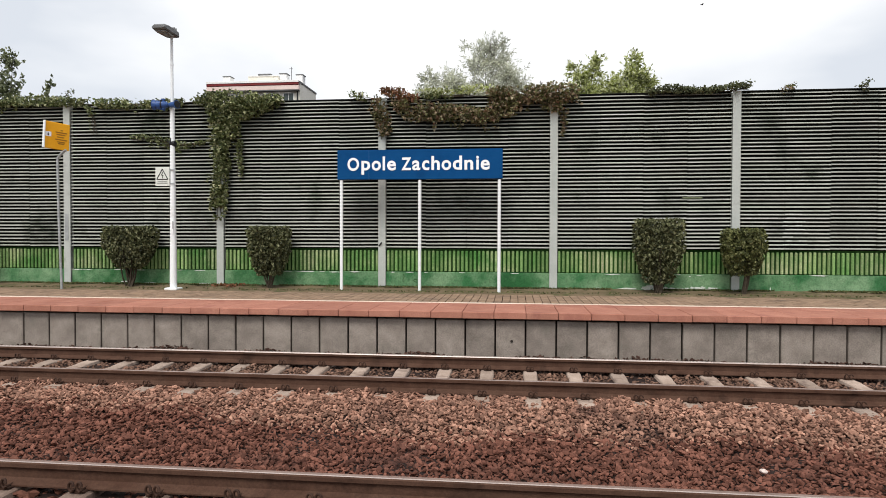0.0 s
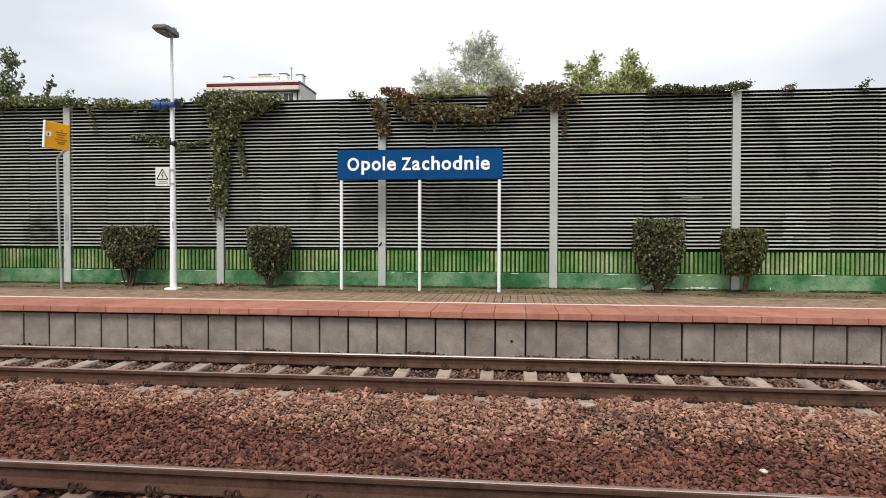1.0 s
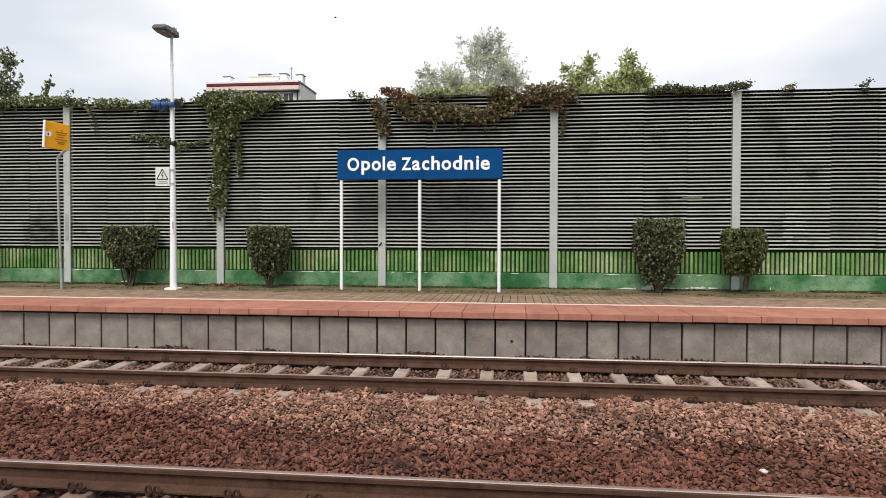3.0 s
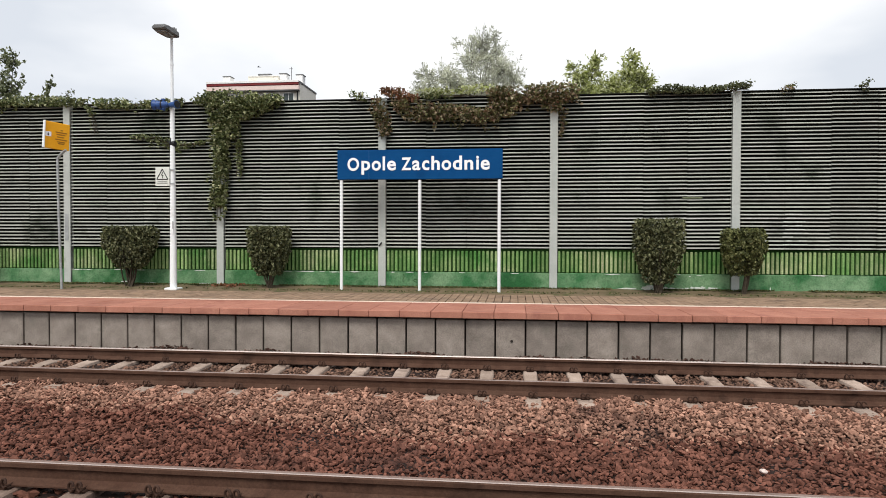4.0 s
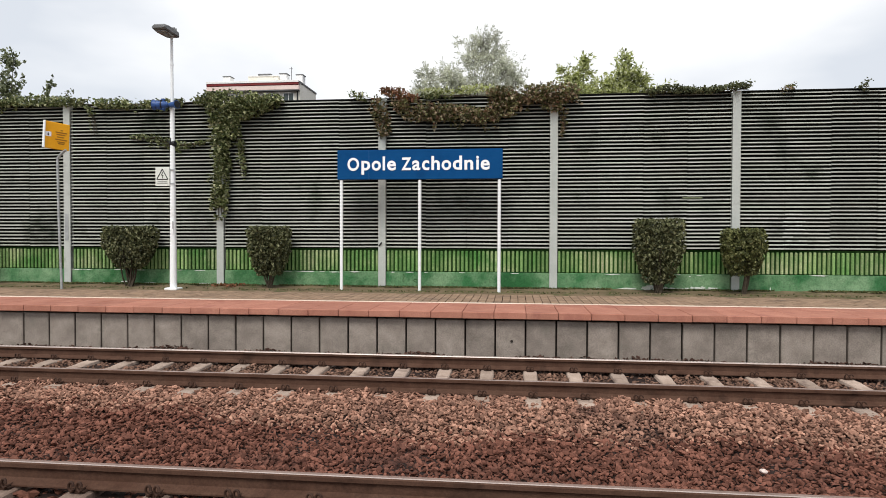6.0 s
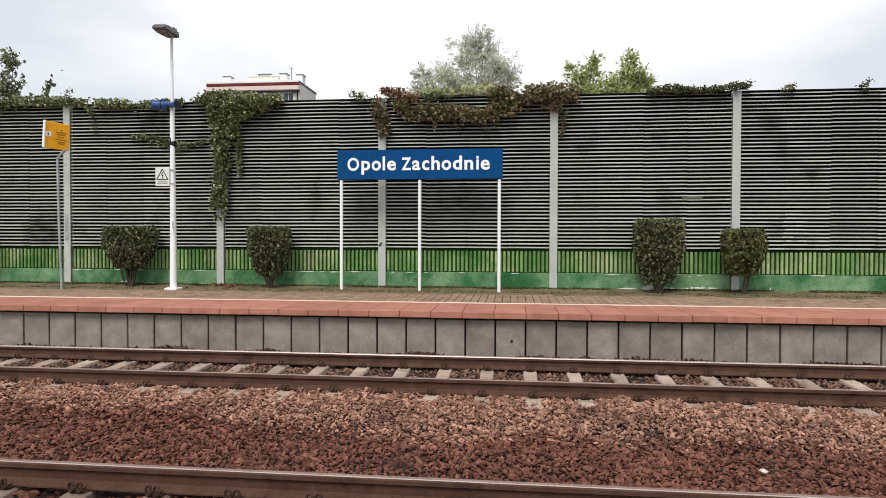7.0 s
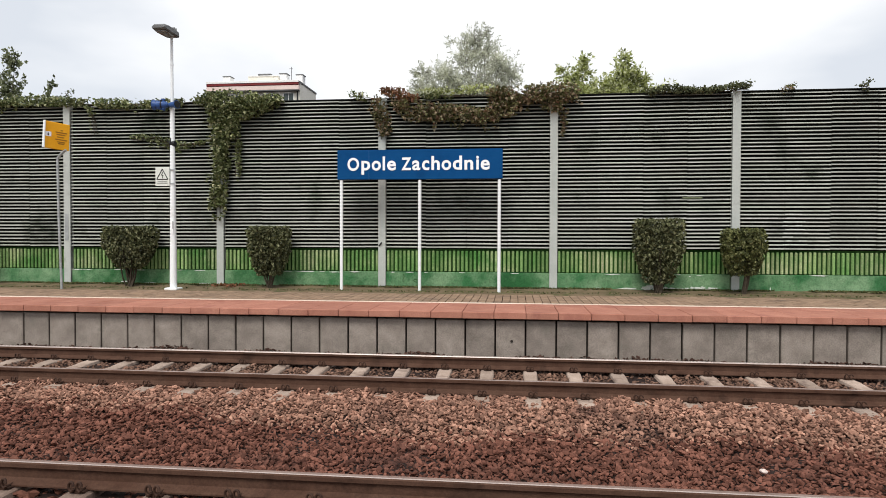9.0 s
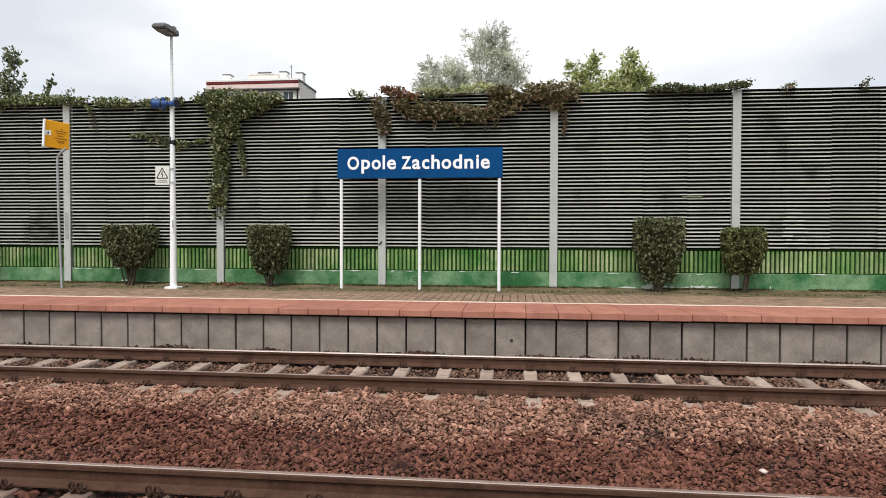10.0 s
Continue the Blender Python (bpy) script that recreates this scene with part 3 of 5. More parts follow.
    yy = np.where(ys == 0, y1 + 0.25 + np.abs(rng.normal(0, 0.16, n)), y2 - np.abs(rng.normal(0, 0.075, n)))
    keep = np.array([noise.noise((x * 0.6, y * 1.5, 3)) > -0.25 for x, y in zip(xs, yy)])
    c = np.stack([xs, yy, PLAT_Z + np.where(ys == 0, 0.018, 0.05)], 1)[keep]
    ob = new("verge_grass", leaf_cloud("verge_grass", c, 0.045, L_GRASS, rng, 1.8, 1.3))
    tagged(ob, "short moss and grass tufts along the foot of the barrier", "grass", kind="stuff")


def build_litter():
    rng = np.random.default_rng(17)
    c = np.stack([rng.uniform(-7.0, -6.3, 60), rng.uniform(14.15, 14.5, 60), PLAT_Z + 0.03 + rng.uniform(0, 0.06, 60)], 1)
    ob = new("dry_leaves", leaf_cloud("dry_leaves", c, 0.08, L_VINE_RUST, rng, 1.2, 0.9))
    tagged(ob, "small heap of dry brown leaves at the foot of a barrier post", "leaves", kind="stuff")


build_litter()


# ---------- opposite platform, behind the camera ----------
def build_near_platform():
    p = part("near_platform", boxed(-70, 70, -6.0, 2.0, -0.5, 0.42), M_PANEL)
    tagged(p, "plain concrete platform on which the viewer stands", "platform", kind="structure")


# ---------- noise barrier ----------
def slat_mesh(length, seed):
    """A slat of four cast lengths that meet not quite level."""
    rng = random.Random(seed)
    prof = [(0.0, -0.010), (-0.086, -0.0165), (-0.092, -0.012), (-0.058, 0.0185), (-0.045, 0.0195), (0.0, 0.012)]
    bm = bmesh.new()
    m = len(prof)
    for i in range(4):
        x0, x1 = (-0.5 + i / 4) * length + 0.002, (-0.5 + (i + 1) / 4) * length - 0.002
        d0, d1, dy = rng.uniform(-0.0045, 0.0045), rng.uniform(-0.0045, 0.0045), rng.uniform(-0.005, 0.005)
        a = [bm.verts.new((x0, y + dy * (y < -0.03), z + d0)) for y, z in prof]
        b = [bm.verts.new((x1, y + dy * (y < -0.03), z + d1)) for y, z in prof]
        for k in range(m):
            # pale front faces only; near-black shade is painted on all others
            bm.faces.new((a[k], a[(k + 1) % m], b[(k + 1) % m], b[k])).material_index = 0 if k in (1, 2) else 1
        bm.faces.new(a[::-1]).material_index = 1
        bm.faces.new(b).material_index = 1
    return to_mesh("slat", bm, [M_SLAT, M_SLAT_DARK])


def build_barrier():
    wall = empty("wall_north", (0, 0, 0))
    tagged(wall, "tall ribbed noise barrier of grey slats over green boards", "noise barrier", kind="structure")
    gap = 0.085
    rows = 42
    pitch = (WALL_TOP - SLAT_LOW) / rows
    full = BAY - 2 * gap
    bm = bmesh.new()
    box(bm, -0.029, 0.029, -0.05, 0.0, 0.0, SLAT_LOW - BOARD_LOW - 0.055, 0.012)
    board = to_mesh("board", bm, M_BOARD)
    bm = bmesh.new()
    box(bm, -0.088, 0.088, -0.125, -0.098, 0.0, WALL_TOP - PLAT_Z + 0.035, 0.008)
    box(bm, -0.03, 0.03, -0.098, 0.06, 0.0, WALL_TOP - PLAT_Z + 0.03)
    box(bm, -0.092, 0.092, 0.06, 0.09, 0.0, WALL_TOP - PLAT_Z + 0.035, 0.008)
    post = to_mesh("barrier_post", bm, M_POST)
    # backing behind the slats, coloured as deep shade
    back = to_mesh("absorber", boxed(-full / 2, full / 2, 0.0, 0.05, SLAT_LOW, WALL_TOP), M_SLAT_DARK)
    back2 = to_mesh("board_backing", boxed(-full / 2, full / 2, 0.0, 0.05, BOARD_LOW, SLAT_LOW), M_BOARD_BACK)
    plinth = to_mesh("plinth", boxed(-full / 2, full / 2, -0.075, 0.06, PLAT_Z - 0.35, BOARD_LOW, 0.008), M_PLINTH)
    cap = to_mesh("top_rail", boxed(-full / 2, full / 2, -0.09, 0.06, WALL_TOP, WALL_TOP + 0.02, 0.005), M_SLAT_DARK)
    n_board = 39
    for b in range(-9, 12):
        x_mid = POST_X0 + BAY * (b + 0.5)
        p = part("barrier_post", post, None, wall)
        p.location = (POST_X0 + BAY * b, WALL_Y, PLAT_Z - 0.02)
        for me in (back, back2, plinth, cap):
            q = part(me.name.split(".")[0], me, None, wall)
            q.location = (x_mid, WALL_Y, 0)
        seen = -1 <= b <= 4
        if seen:
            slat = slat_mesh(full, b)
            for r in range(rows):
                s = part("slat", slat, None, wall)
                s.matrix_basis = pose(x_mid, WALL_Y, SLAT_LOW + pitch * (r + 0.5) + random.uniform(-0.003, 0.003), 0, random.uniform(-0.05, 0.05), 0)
            for k in range(n_board):
                s = part("board", board, None, wall)
                s.location = (x_mid + (k - (n_board - 1) / 2) * full / n_board, WALL_Y, BOARD_LOW + 0.012 + random.uniform(-0.005, 0.005))
        else:
            bm = bmesh.new()
            for r in range(rows):
                z = SLAT_LOW + pitch * (r + 0.5)
                box(bm, -full / 2, full / 2, -0.085, 0.0, z - 0.018, z + 0.02)
            q = part("slat_field", bm, M_SLAT, wall)
            q.location = (x_mid, WALL_Y, 0)
            tagged(q, "grey slats", kind="stuff")


build_near_platform()


def build_flakes():
    """Ragged bare patches along the foot of the green plinth."""
    rng = random.Random(5)
    spots = [(2.9 + 1.45 * i / 13, 0.60 + rng.uniform(-0.03, 0.02), rng.uniform(0.06, 0.13), rng.uniform(0.022, 0.05)) for i in range(14)]
    spots += [(6.9, 0.585, 0.08, 0.02), (5.55, 0.60, 0.02, 0.05), (-10.15, 0.585, 0.3, 0.012), (-8.7, 0.59, 0.25, 0.018), (-8.3, 0.585, 0.12, 0.02), (-9.4, 0.62, 0.14, 0.02), (-7.3, 0.585, 0.3, 0.022), (-6.2, 0.58, 0.12, 0.015), (1.2, 0.585, 0.1, 0.02), (1.9, 0.585, 0.12, 0.015), (2.5, 0.585, 0.25, 0.02),
              (3.6, 0.905, 0.06, 0.012), (4.05, 0.89, 0.08, 0.010), (3.85, 0.87, 0.03, 0.012), (-3.9, 0.585, 0.1, 0.012)]
    spots += [(rng.uniform(-11, 7), 0.912 - rng.uniform(0.0, 0.012), rng.uniform(0.06, 0.22), rng.uniform(0.006, 0.014)) for _ in range(26)]
    for i, (x, z, w, h) in enumerate(spots):
        bm = bmesh.new()
        k = 11
        ring = [(x + w * (0.35 + 0.85 * rng.random()) * math.cos(a * math.tau / k), z + h * (0.3 + 1.1 * rng.random()) * math.sin(a * math.tau / k)) for a in range(k)]
        f = [bm.verts.new((q, WALL_Y - 0.0785 - 0.0013 * (i % 5), r)) for q, r in ring]
        g = [bm.verts.new((q, WALL_Y - 0.0745, r)) for q, r in ring]
        bm.faces.new(f)
        for a in range(k):
            bm.faces.new((f[a], f[(a + 1) % k], g[(a + 1) % k], g[a]))
        part("paint_flake", bm, M_FLAKE, bpy.data.objects["wall_north"])
    wall = bpy.data.objects["wall_north"]
    bm = extrude_x([(WALL_Y - 0.0955, 2.604 - 0.012), (WALL_Y - 0.061, 2.604 + 0.024), (WALL_Y - 0.058, 2.604 + 0.02), (WALL_Y - 0.0925, 2.604 - 0.015)], 3.68, 4.10)
    part("moss_smear", bm, M_MOSS, wall)
    part("patch_plate", boxed(-10.95, -10.86, WALL_Y - 0.132, WALL_Y - 0.125, 1.62, 2.27, 0.002), M_GALV, wall, "grey patch on the post")
    bm = bmesh.new()
    tube(bm, [(-3.12, WALL_Y - 0.125, 1.52), (-3.09, WALL_Y - 0.15, 1.54), (-3.05, WALL_Y - 0.13, 1.60)], 0.014, 6)
    part("post_hook", bm, M_BLACK, wall)
    bm = bmesh.new()
    tube(bm, [(-2.55 + 0.02 * math.sin(q * 2), WALL_Y - 0.077, 0.86 - 0.06 * q) for q in range(4)], 0.006, 5)
    tube(bm, [(-2.3 + 0.10 * math.cos(q * 0.5) + 0.03 * q * 0.5, WALL_Y - 0.077, 0.71 + 0.04 * math.sin(q * 0.5)) for q in range(11)], 0.006, 5)
    part("paint_scribble", bm, M_BOARD_BACK, wall)
    # pale paint rubbed over the slats of one bay
    pitch = (WALL_TOP - SLAT_LOW) / 42
    for r, x, w in ((1, 5.80, 0.50), (2, 5.86, 0.12), (2, 6.12, 0.16), (3, 5.78, 0.22), (4, 5.80, 0.52), (5, 5.84, 0.40), (6, 5.79, 0.10), (6, 6.05, 0.14), (7, 5.80, 0.46), (8, 5.86, 0.2), (9, 5.83, 0.34)):
        z = SLAT_LOW + pitch * (r + 0.5)
        bm = extrude_x([(WALL_Y - 0.0945, z - 0.008), (WALL_Y - 0.066, z + 0.0175), (WALL_Y - 0.063, z + 0.0145), (WALL_Y - 0.0915, z - 0.011)], x, x + w)
        part("paint_smear", bm, M_SMEAR, wall)


# ---------- station sign ----------
def letter_mesh(char, mat_, width, low, high, depth=0.006, weight=0.024):
    """One bold letter of the given width, from low to high over the baseline."""
    cu = bpy.data.curves.new("letter", "FONT")
    cu.body, cu.size, cu.extrude, cu.offset = char, 1.0, 0.01, weight
    cu.resolution_u = 5
    tmp = new("letter", cu)
    bpy.context.view_layer.update()
    me = bpy.data.meshes.new_from_object(tmp.evaluated_get(bpy.context.evaluated_depsgraph_get()))
    bpy.data.objects.remove(tmp)
    co = np.empty(len(me.vertices) * 3, np.float32)
    me.vertices.foreach_get("co", co)
    co = co.reshape(-1, 3)
    lo, hi = co.min(0), co.max(0)
    co[:, 0] = (co[:, 0] - (lo[0] + hi[0]) / 2) * width / (hi[0] - lo[0])
    co[:, 1] = low + (co[:, 1] - lo[1]) * (high - low) / (hi[1] - lo[1])
    co[:, 2] *= depth / 0.01
    me.vertices.foreach_set("co", co.ravel())
    me.materials.clear()
    me.materials.append(mat_)
    return me


def build_station_sign():
    y = 13.93
    e = empty("station_sign", (-2.083, y, PLAT_Z))
    tagged(e, "blue station name sign with white letters on three white posts", "sign")
    z0, z1 = 2.990 - PLAT_Z, 3.640 - PLAT_Z
    part("board", boxed(-1.826, 1.826, -0.05, 0.05, z0, z1, 0.008), M_BLUE, e, "deep blue enamel name board")
    part("joint_strip", boxed(-1.115, -1.109, -0.053, -0.049, z0 + 0.01, z1 - 0.01), M_SPEAKER, e)
    cap, small, tall = (-0.002, 0.278), (-0.006, 0.212), (0.0, 0.305)
    for char, at, wide, (low, high) in (("O", -1.462, 0.262, (-0.008, 0.284)), ("p", -1.180, 0.195, (-0.092, 0.212)), ("o", -0.945, 0.205, small), ("l", -0.775, 0.054, tall), ("e", -0.604, 0.195, small),
                                        ("Z", -0.275, 0.215, cap), ("a", -0.055, 0.180, small), ("c", 0.152, 0.160, small), ("h", 0.370, 0.182, tall), ("o", 0.607, 0.210, small),
                                        ("d", 0.848, 0.202, tall), ("n", 1.096, 0.192, (0.0, 0.212)), ("i", 1.285, 0.058, (0.0, 0.298)), ("e", 1.450, 0.195, small)):
        le = part("letter", letter_mesh(char, M_LETTER, wide, low, high), None, e)
        le.matrix_basis = pose(at, -0.054, 3.188 - PLAT_Z, 90, 0, 0)
    for x in (-1.745, 0.015, 1.755):
        bm = bmesh.new()
        tube(bm, [(x, 0, -0.05), (x, 0, z0 - 0.012)], 0.036, 14)
        tube(bm, [(x, 0, z0 - 0.012), (x, 0, z0 + 0.002)], 0.028, 14, mat_=1)
        part("post", to_mesh("post", bm, [M_WHITE, M_BLACK]), None, e)


# ---------- lamp post ----------
def build_lamp():
    e = empty("street_lamp", (-7.59, 13.58, PLAT_Z))
    tagged(e, "tall white platform lamp post with flat grey lantern", "lamp post")
    bm = bmesh.new()
    tube(bm, [(0, 0, 0.02), (0, 0, 1.2), (-0.005, 0, 2.9), (-0.01, 0, 4.05)], [0.078, 0.068, 0.055, 0.049], 16)
    tube(bm, [(-0.01, 0, 4.05), (-0.012, 0, 5.0), (-0.012, 0, 5.66)], [0.035, 0.032, 0.030], 12)
    tube(bm, [(-0.01, 0, 4.02), (-0.01, 0, 4.09)], [0.062, 0.04], 14)
    tube(bm, [(-0.012, 0, 5.0), (-0.012, 0, 5.03)], 0.037, 12)
    part("pole", bm, M_WHITE, e)
    part("base_plate", boxed(-0.145, 0.145, -0.145, 0.145, -0.01, 0.05, 0.016), M_WHITE, e, "white painted concrete foot")
    part("hatch", boxed(-0.03, 0.045, -0.079, -0.066, 1.25, 1.55, 0.004), M_WHITE, e)
    bm = bmesh.new()
    tube(bm, [(0.035, -0.075, 1.53), (0.035, -0.075, 1.36)], 0.008, 6)
    part("latch", bm, M_BLACK, e)
    bm = bmesh.new()
    tube(bm, [(-0.06, 0, 3.27), (0.06, 0, 3.26)], 0.067, 12)
    tube(bm, [(-0.005, 0, 3.25), (-0.005, 0, 3.29)], 0.066, 14)
    tube(bm, [(-0.07, -0.06, 3.28), (-0.09, -0.07, 3.36)], 0.012, 6)
    tube(bm, [(-0.02, -0.07, 3.28), (-0.02, -0.07, 3.38)], 0.012, 6)
    part("clamp", bm, M_BLACK, e)
    # lantern: a flat tapered box that reaches towards the tracks
    bm = bmesh.new()
    rows = []
    for y, w, t, b in ((0.10, 0.11, 5.70, 5.64), (0.02, 0.155, 5.76, 5.625), (-0.35, 0.17, 5.77, 5.62), (-0.52, 0.16, 5.75, 5.64), (-0.58, 0.14, 5.71, 5.655)):
        rows.append([bm.verts.new(q) for q in ((-w, y, b + 0.02), (-w * 0.86, y, b), (w * 0.86, y, b), (w, y, b + 0.02), (w * 0.95, y, t - 0.03), (w * 0.7, y, t), (-w * 0.7, y, t), (-w * 0.95, y, t - 0.03))])
    for a, b in zip(rows, rows[1:]):
        for k in range(8):
            bm.faces.new((a[k], a[(k + 1) % 8], b[(k + 1) % 8], b[k]))
    bm.faces.new(rows[0])
    bm.faces.new(rows[-1][::-1])
    lan = part("lantern", bm, M_LAMP, e, "flat grey lantern housing")
    part("lens", boxed(-0.115, 0.115, -0.48, -0.12, 5.606, 5.63, 0.006), M_LAMP_GLASS, lan)
    for y in (-0.05, -0.12):
        part("cooling_fin", boxed(-0.13, 0.13, y - 0.008, y + 0.008, 5.74, 5.80), M_LAMP, lan)

    # two horn loudspeakers clamped on the pole
    sp = empty("loudspeaker", (-7.6, 13.49, 4.63))
    tagged(sp, "pair of blue horn loudspeakers clamped to the lamp post", "loudspeaker")
    bm = bmesh.new()
    tube(bm, [(-0.335, -0.06, 0.0), (-0.32, -0.06, 0.0), (-0.20, -0.05, 0.0), (-0.10, -0.05, 0.0), (-0.03, -0.03, 0)], [0.112, 0.105, 0.088, 0.085, 0.05], 16)
    tube(bm, [(-0.345, -0.06, 0.0), (-0.33, -0.06, 0.0)], 0.118, 16)
    tube(bm, [(-0.13, -0.05, 0.06), (-0.13, -0.05, 0.13)], 0.05, 10)
    tube(bm, [(-0.25, -0.05, -0.05), (-0.10, -0.05, -0.09)], 0.045, 10)
    part("horn", bm, M_SPEAKER, sp)
    bm = bmesh.new()
    tube(bm, [(0.01, -0.03, 0), (0.12, -0.05, 0.0), (0.20, -0.07, 0.0)], [0.05, 0.07, 0.095], 16)
    part("horn", bm, M_SPEAKER, sp)
    bm = bmesh.new()
    tube(bm, [(0.195, -0.069, 0.0), (0.212, -0.073, 0.0)], 0.078, 16)
    part("horn_mouth", bm, M_BLACK, sp, "black horn mouth")
    bm = bmesh.new()
    tube(bm, [(-0.16, -0.10, -0.09), (-0.10, -0.07, 0.10)], 0.012, 6)
    tube(bm, [(-0.20, -0.13, 0.09), (-0.06, -0.05, 0.09)], 0.012, 6)
    box(bm, -0.07, 0.07, -0.02, 0.045, -0.04, 0.04, 0.008)
    part("bracket", bm, M_BLACK, sp)
    for x, r in ((-0.275, 0.102), (-0.15, 0.090)):
        bm = bmesh.new()
        tube(bm, [(x - 0.012, -0.052, 0), (x + 0.012, -0.052, 0)], r, 16)
        part("clamp_band", bm, M_BLACK, sp)

    # electrical warning plate
    w = empty("warning_plate", (-7.79, 13.50, 3.052))
    tagged(w, "white notice plate with a black warning triangle on the lamp post", "warning sign")
    part("plate", boxed(-0.165, 0.165, -0.006, 0.006, -0.208, 0.208, 0.003), M_NOTICE, w)
    bm = bmesh.new()
    a, b_, c_ = (0, 0.165), (-0.13, -0.06), (0.13, -0.06)
    for q, r in ((a, b_), (b_, c_), (c_, a)):
        tube(bm, [(q[0], -0.009, q[1]), (r[0], -0.009, r[1])], 0.009, 5)
    part("triangle", bm, M_BLACK, w)
    bm = bmesh.new()
    for q, r in (((0.008, 0.10), (-0.018, 0.03)), ((-0.018, 0.03), (0.018, 0.025)), ((0.018, 0.025), (-0.004, -0.04))):
        tube(bm, [(q[0], -0.009, q[1]), (r[0], -0.009, r[1])], 0.007, 5)
    part("bolt_mark", bm, M_BLACK, w)
    for z, ww in ((-0.11, 0.11), (-0.145, 0.12)):
        part("print_bar", boxed(-ww, ww, -0.009, -0.005, z - 0.011, z + 0.011), M_GREYBAR, w)
    for z in (0.15, -0.15):
        part("strap", boxed(0.12, 0.31, 0.006, 0.018, z - 0.012, z + 0.012), M_GALV, w)


# ---------- yellow notice ----------
def build_notice():
    e = empty("platform_notice", (-10.12, 13.36, PLAT_Z))
    tagged(e, "orange-yellow notice board on a bent galvanised pole", "sign")
    bm = bmesh.new()
    tube(bm, [(0, 0, -0.05), (-0.06, 0, 1.6), (-0.08, 0, 2.86), (-0.075, 0, 2.95), (0.02, 0, 3.05), (0.12, 0, 3.13)], 0.028, 12)
    part("pole", bm, M_GALV, e)
    ang = 64
    bo = part("board", boxed(-0.27, 0.27, -0.018, 0.018, -0.30, 0.30, 0.01), M_YELLOW, e)
    bo.matrix_basis = pose(-0.09, 0.0, 3.965 - PLAT_Z, 0, 0, ang) @ pose(0, 0, 0, 0, 3, 0)
    part("edge_strip", boxed(-0.295, -0.27, -0.05, 0.022, -0.30, 0.305, 0.004), M_WHITE, bo, "white edge profile")
    part("pictogram_plate", boxed(-0.255, -0.13, -0.021, -0.017, -0.035, 0.07), M_LETTER, bo)
    bm = bmesh.new()
    box(bm, -0.208, -0.178, -0.024, -0.020, -0.015, 0.02)
    box(bm, -0.201, -0.185, -0.024, -0.020, 0.024, 0.042)
    part("pictogram", bm, M_BLACK, bo)
    for z, x0, x1 in ((0.135, 0.06, 0.12), (0.085, -0.08, 0.24), (0.035, -0.05, 0.2), (-0.02, -0.03, 0.16), (-0.075, -0.08, 0.26), (-0.13, -0.02, 0.2), (-0.165, 0.0, 0.18)):
        part("print_bar", boxed(x0 * 0.75 + 0.02, x1 * 0.75 + 0.02, -0.021, -0.017, z - 0.012, z + 0.012), M_BAR, bo)


build_station_sign()
build_lamp()
build_notice()


# ---------- shrubs ----------
def build_shrub(x, y, top, w, d, low, seed, label, stems=9, taper=0.55, foot=0.04, thick=1.0, leaf=L_SHRUB):
    """A clipped shrub: flat top, straight sides, drawn in below to bare stems."""
    rng = np.random.default_rng(seed)
    e = empty("clipped_shrub", (x, y, PLAT_Z))
    tagged(e, label, "shrub", group="clipped shrubs along the barrier")
    h = top - PLAT_Z
    n = 15000
    u = rng.uniform(0, 1, n) ** 0.8
    z = low + (h - low) * u
    k = np.clip(taper + (1 - taper) * ((z - low) / (0.55 * (h - low))) ** 0.8, 0, 1)
    a = rng.uniform(0, math.tau, n)
    r = rng.uniform(0.05, 1, n) ** 0.4
    p_ = 2.8
    k = k * np.clip(1.0 - 0.5 * np.clip((z - (h - 0.12)) / 0.12, 0, 1) ** 2 * 0.25, 0, 1)
    cx, cy = np.sign(np.cos(a)) * np.abs(np.cos(a)) ** (2 / p_), np.sign(np.sin(a)) * np.abs(np.sin(a)) ** (2 / p_)
    lump = np.array([1 + 0.09 * noise.noise((math.cos(q) * 1.6 + seed, math.sin(q) * 1.6, zz * 2.2)) for q, zz in zip(a, z)])
    px, py = cx * r * k * w / 2 * lump, cy * r * k * d / 2 * lump
    z = z + rng.normal(0, 0.012, n)
    pts = np.stack([px, py, z], 1)
    keep = np.array([noise.noise(Vector(q) * 12.5 + Vector((seed, 0, 0))) > 0.02 or rr < 0.62 and zz < h - 0.1 for q, rr, zz in zip(pts, r, z)])
    part("foliage", leaf_cloud("foliage", pts[keep], 0.056, leaf, rng, 1.4, 1.5), None, e)
    for i in range(stems):
        bm = bmesh.new()
        q = rng.uniform(0, math.tau)
        rr = rng.uniform(0.2, 0.75)
        ex, ey = math.cos(q) * rr * w / 2 * 0.85, math.sin(q) * rr * d / 2 * 0.85
        b = (rng.normal(0, foot), rng.normal(0, foot * 0.75), -0.03)
        tube(bm, [b, (b[0] + ex * 0.36, b[1] + ey * 0.3, h * 0.15), (ex * 0.78, ey * 0.7, h * 0.40), (ex, ey, h * 0.72)], [0.024 * thick, 0.02 * thick, 0.015, 0.005], 6)
        for j in range(2):
            tube(bm, [(ex * 0.5, ey * 0.5, h * 0.29), (ex * 0.8 + rng.normal(0, 0.12), ey * 0.8 + rng.normal(0, 0.08), h * 0.55)], [0.008, 0.004], 4)
        part("stem", bm, M_TWIG, e)


build_shrub(-9.02, 14.2, 1.945, 1.32, 0.75, 0.44, 21, "wide clipped privet shrub, drawn in to dark bare stems", 15, 0.45, 0.03, 0.75)
build_shrub(-5.62, 14.25, 1.95, 1.0, 0.70, 0.30, 22, "box-clipped privet shrub with few bare stems at its foot", 9, 0.5, 0.03, 0.8)
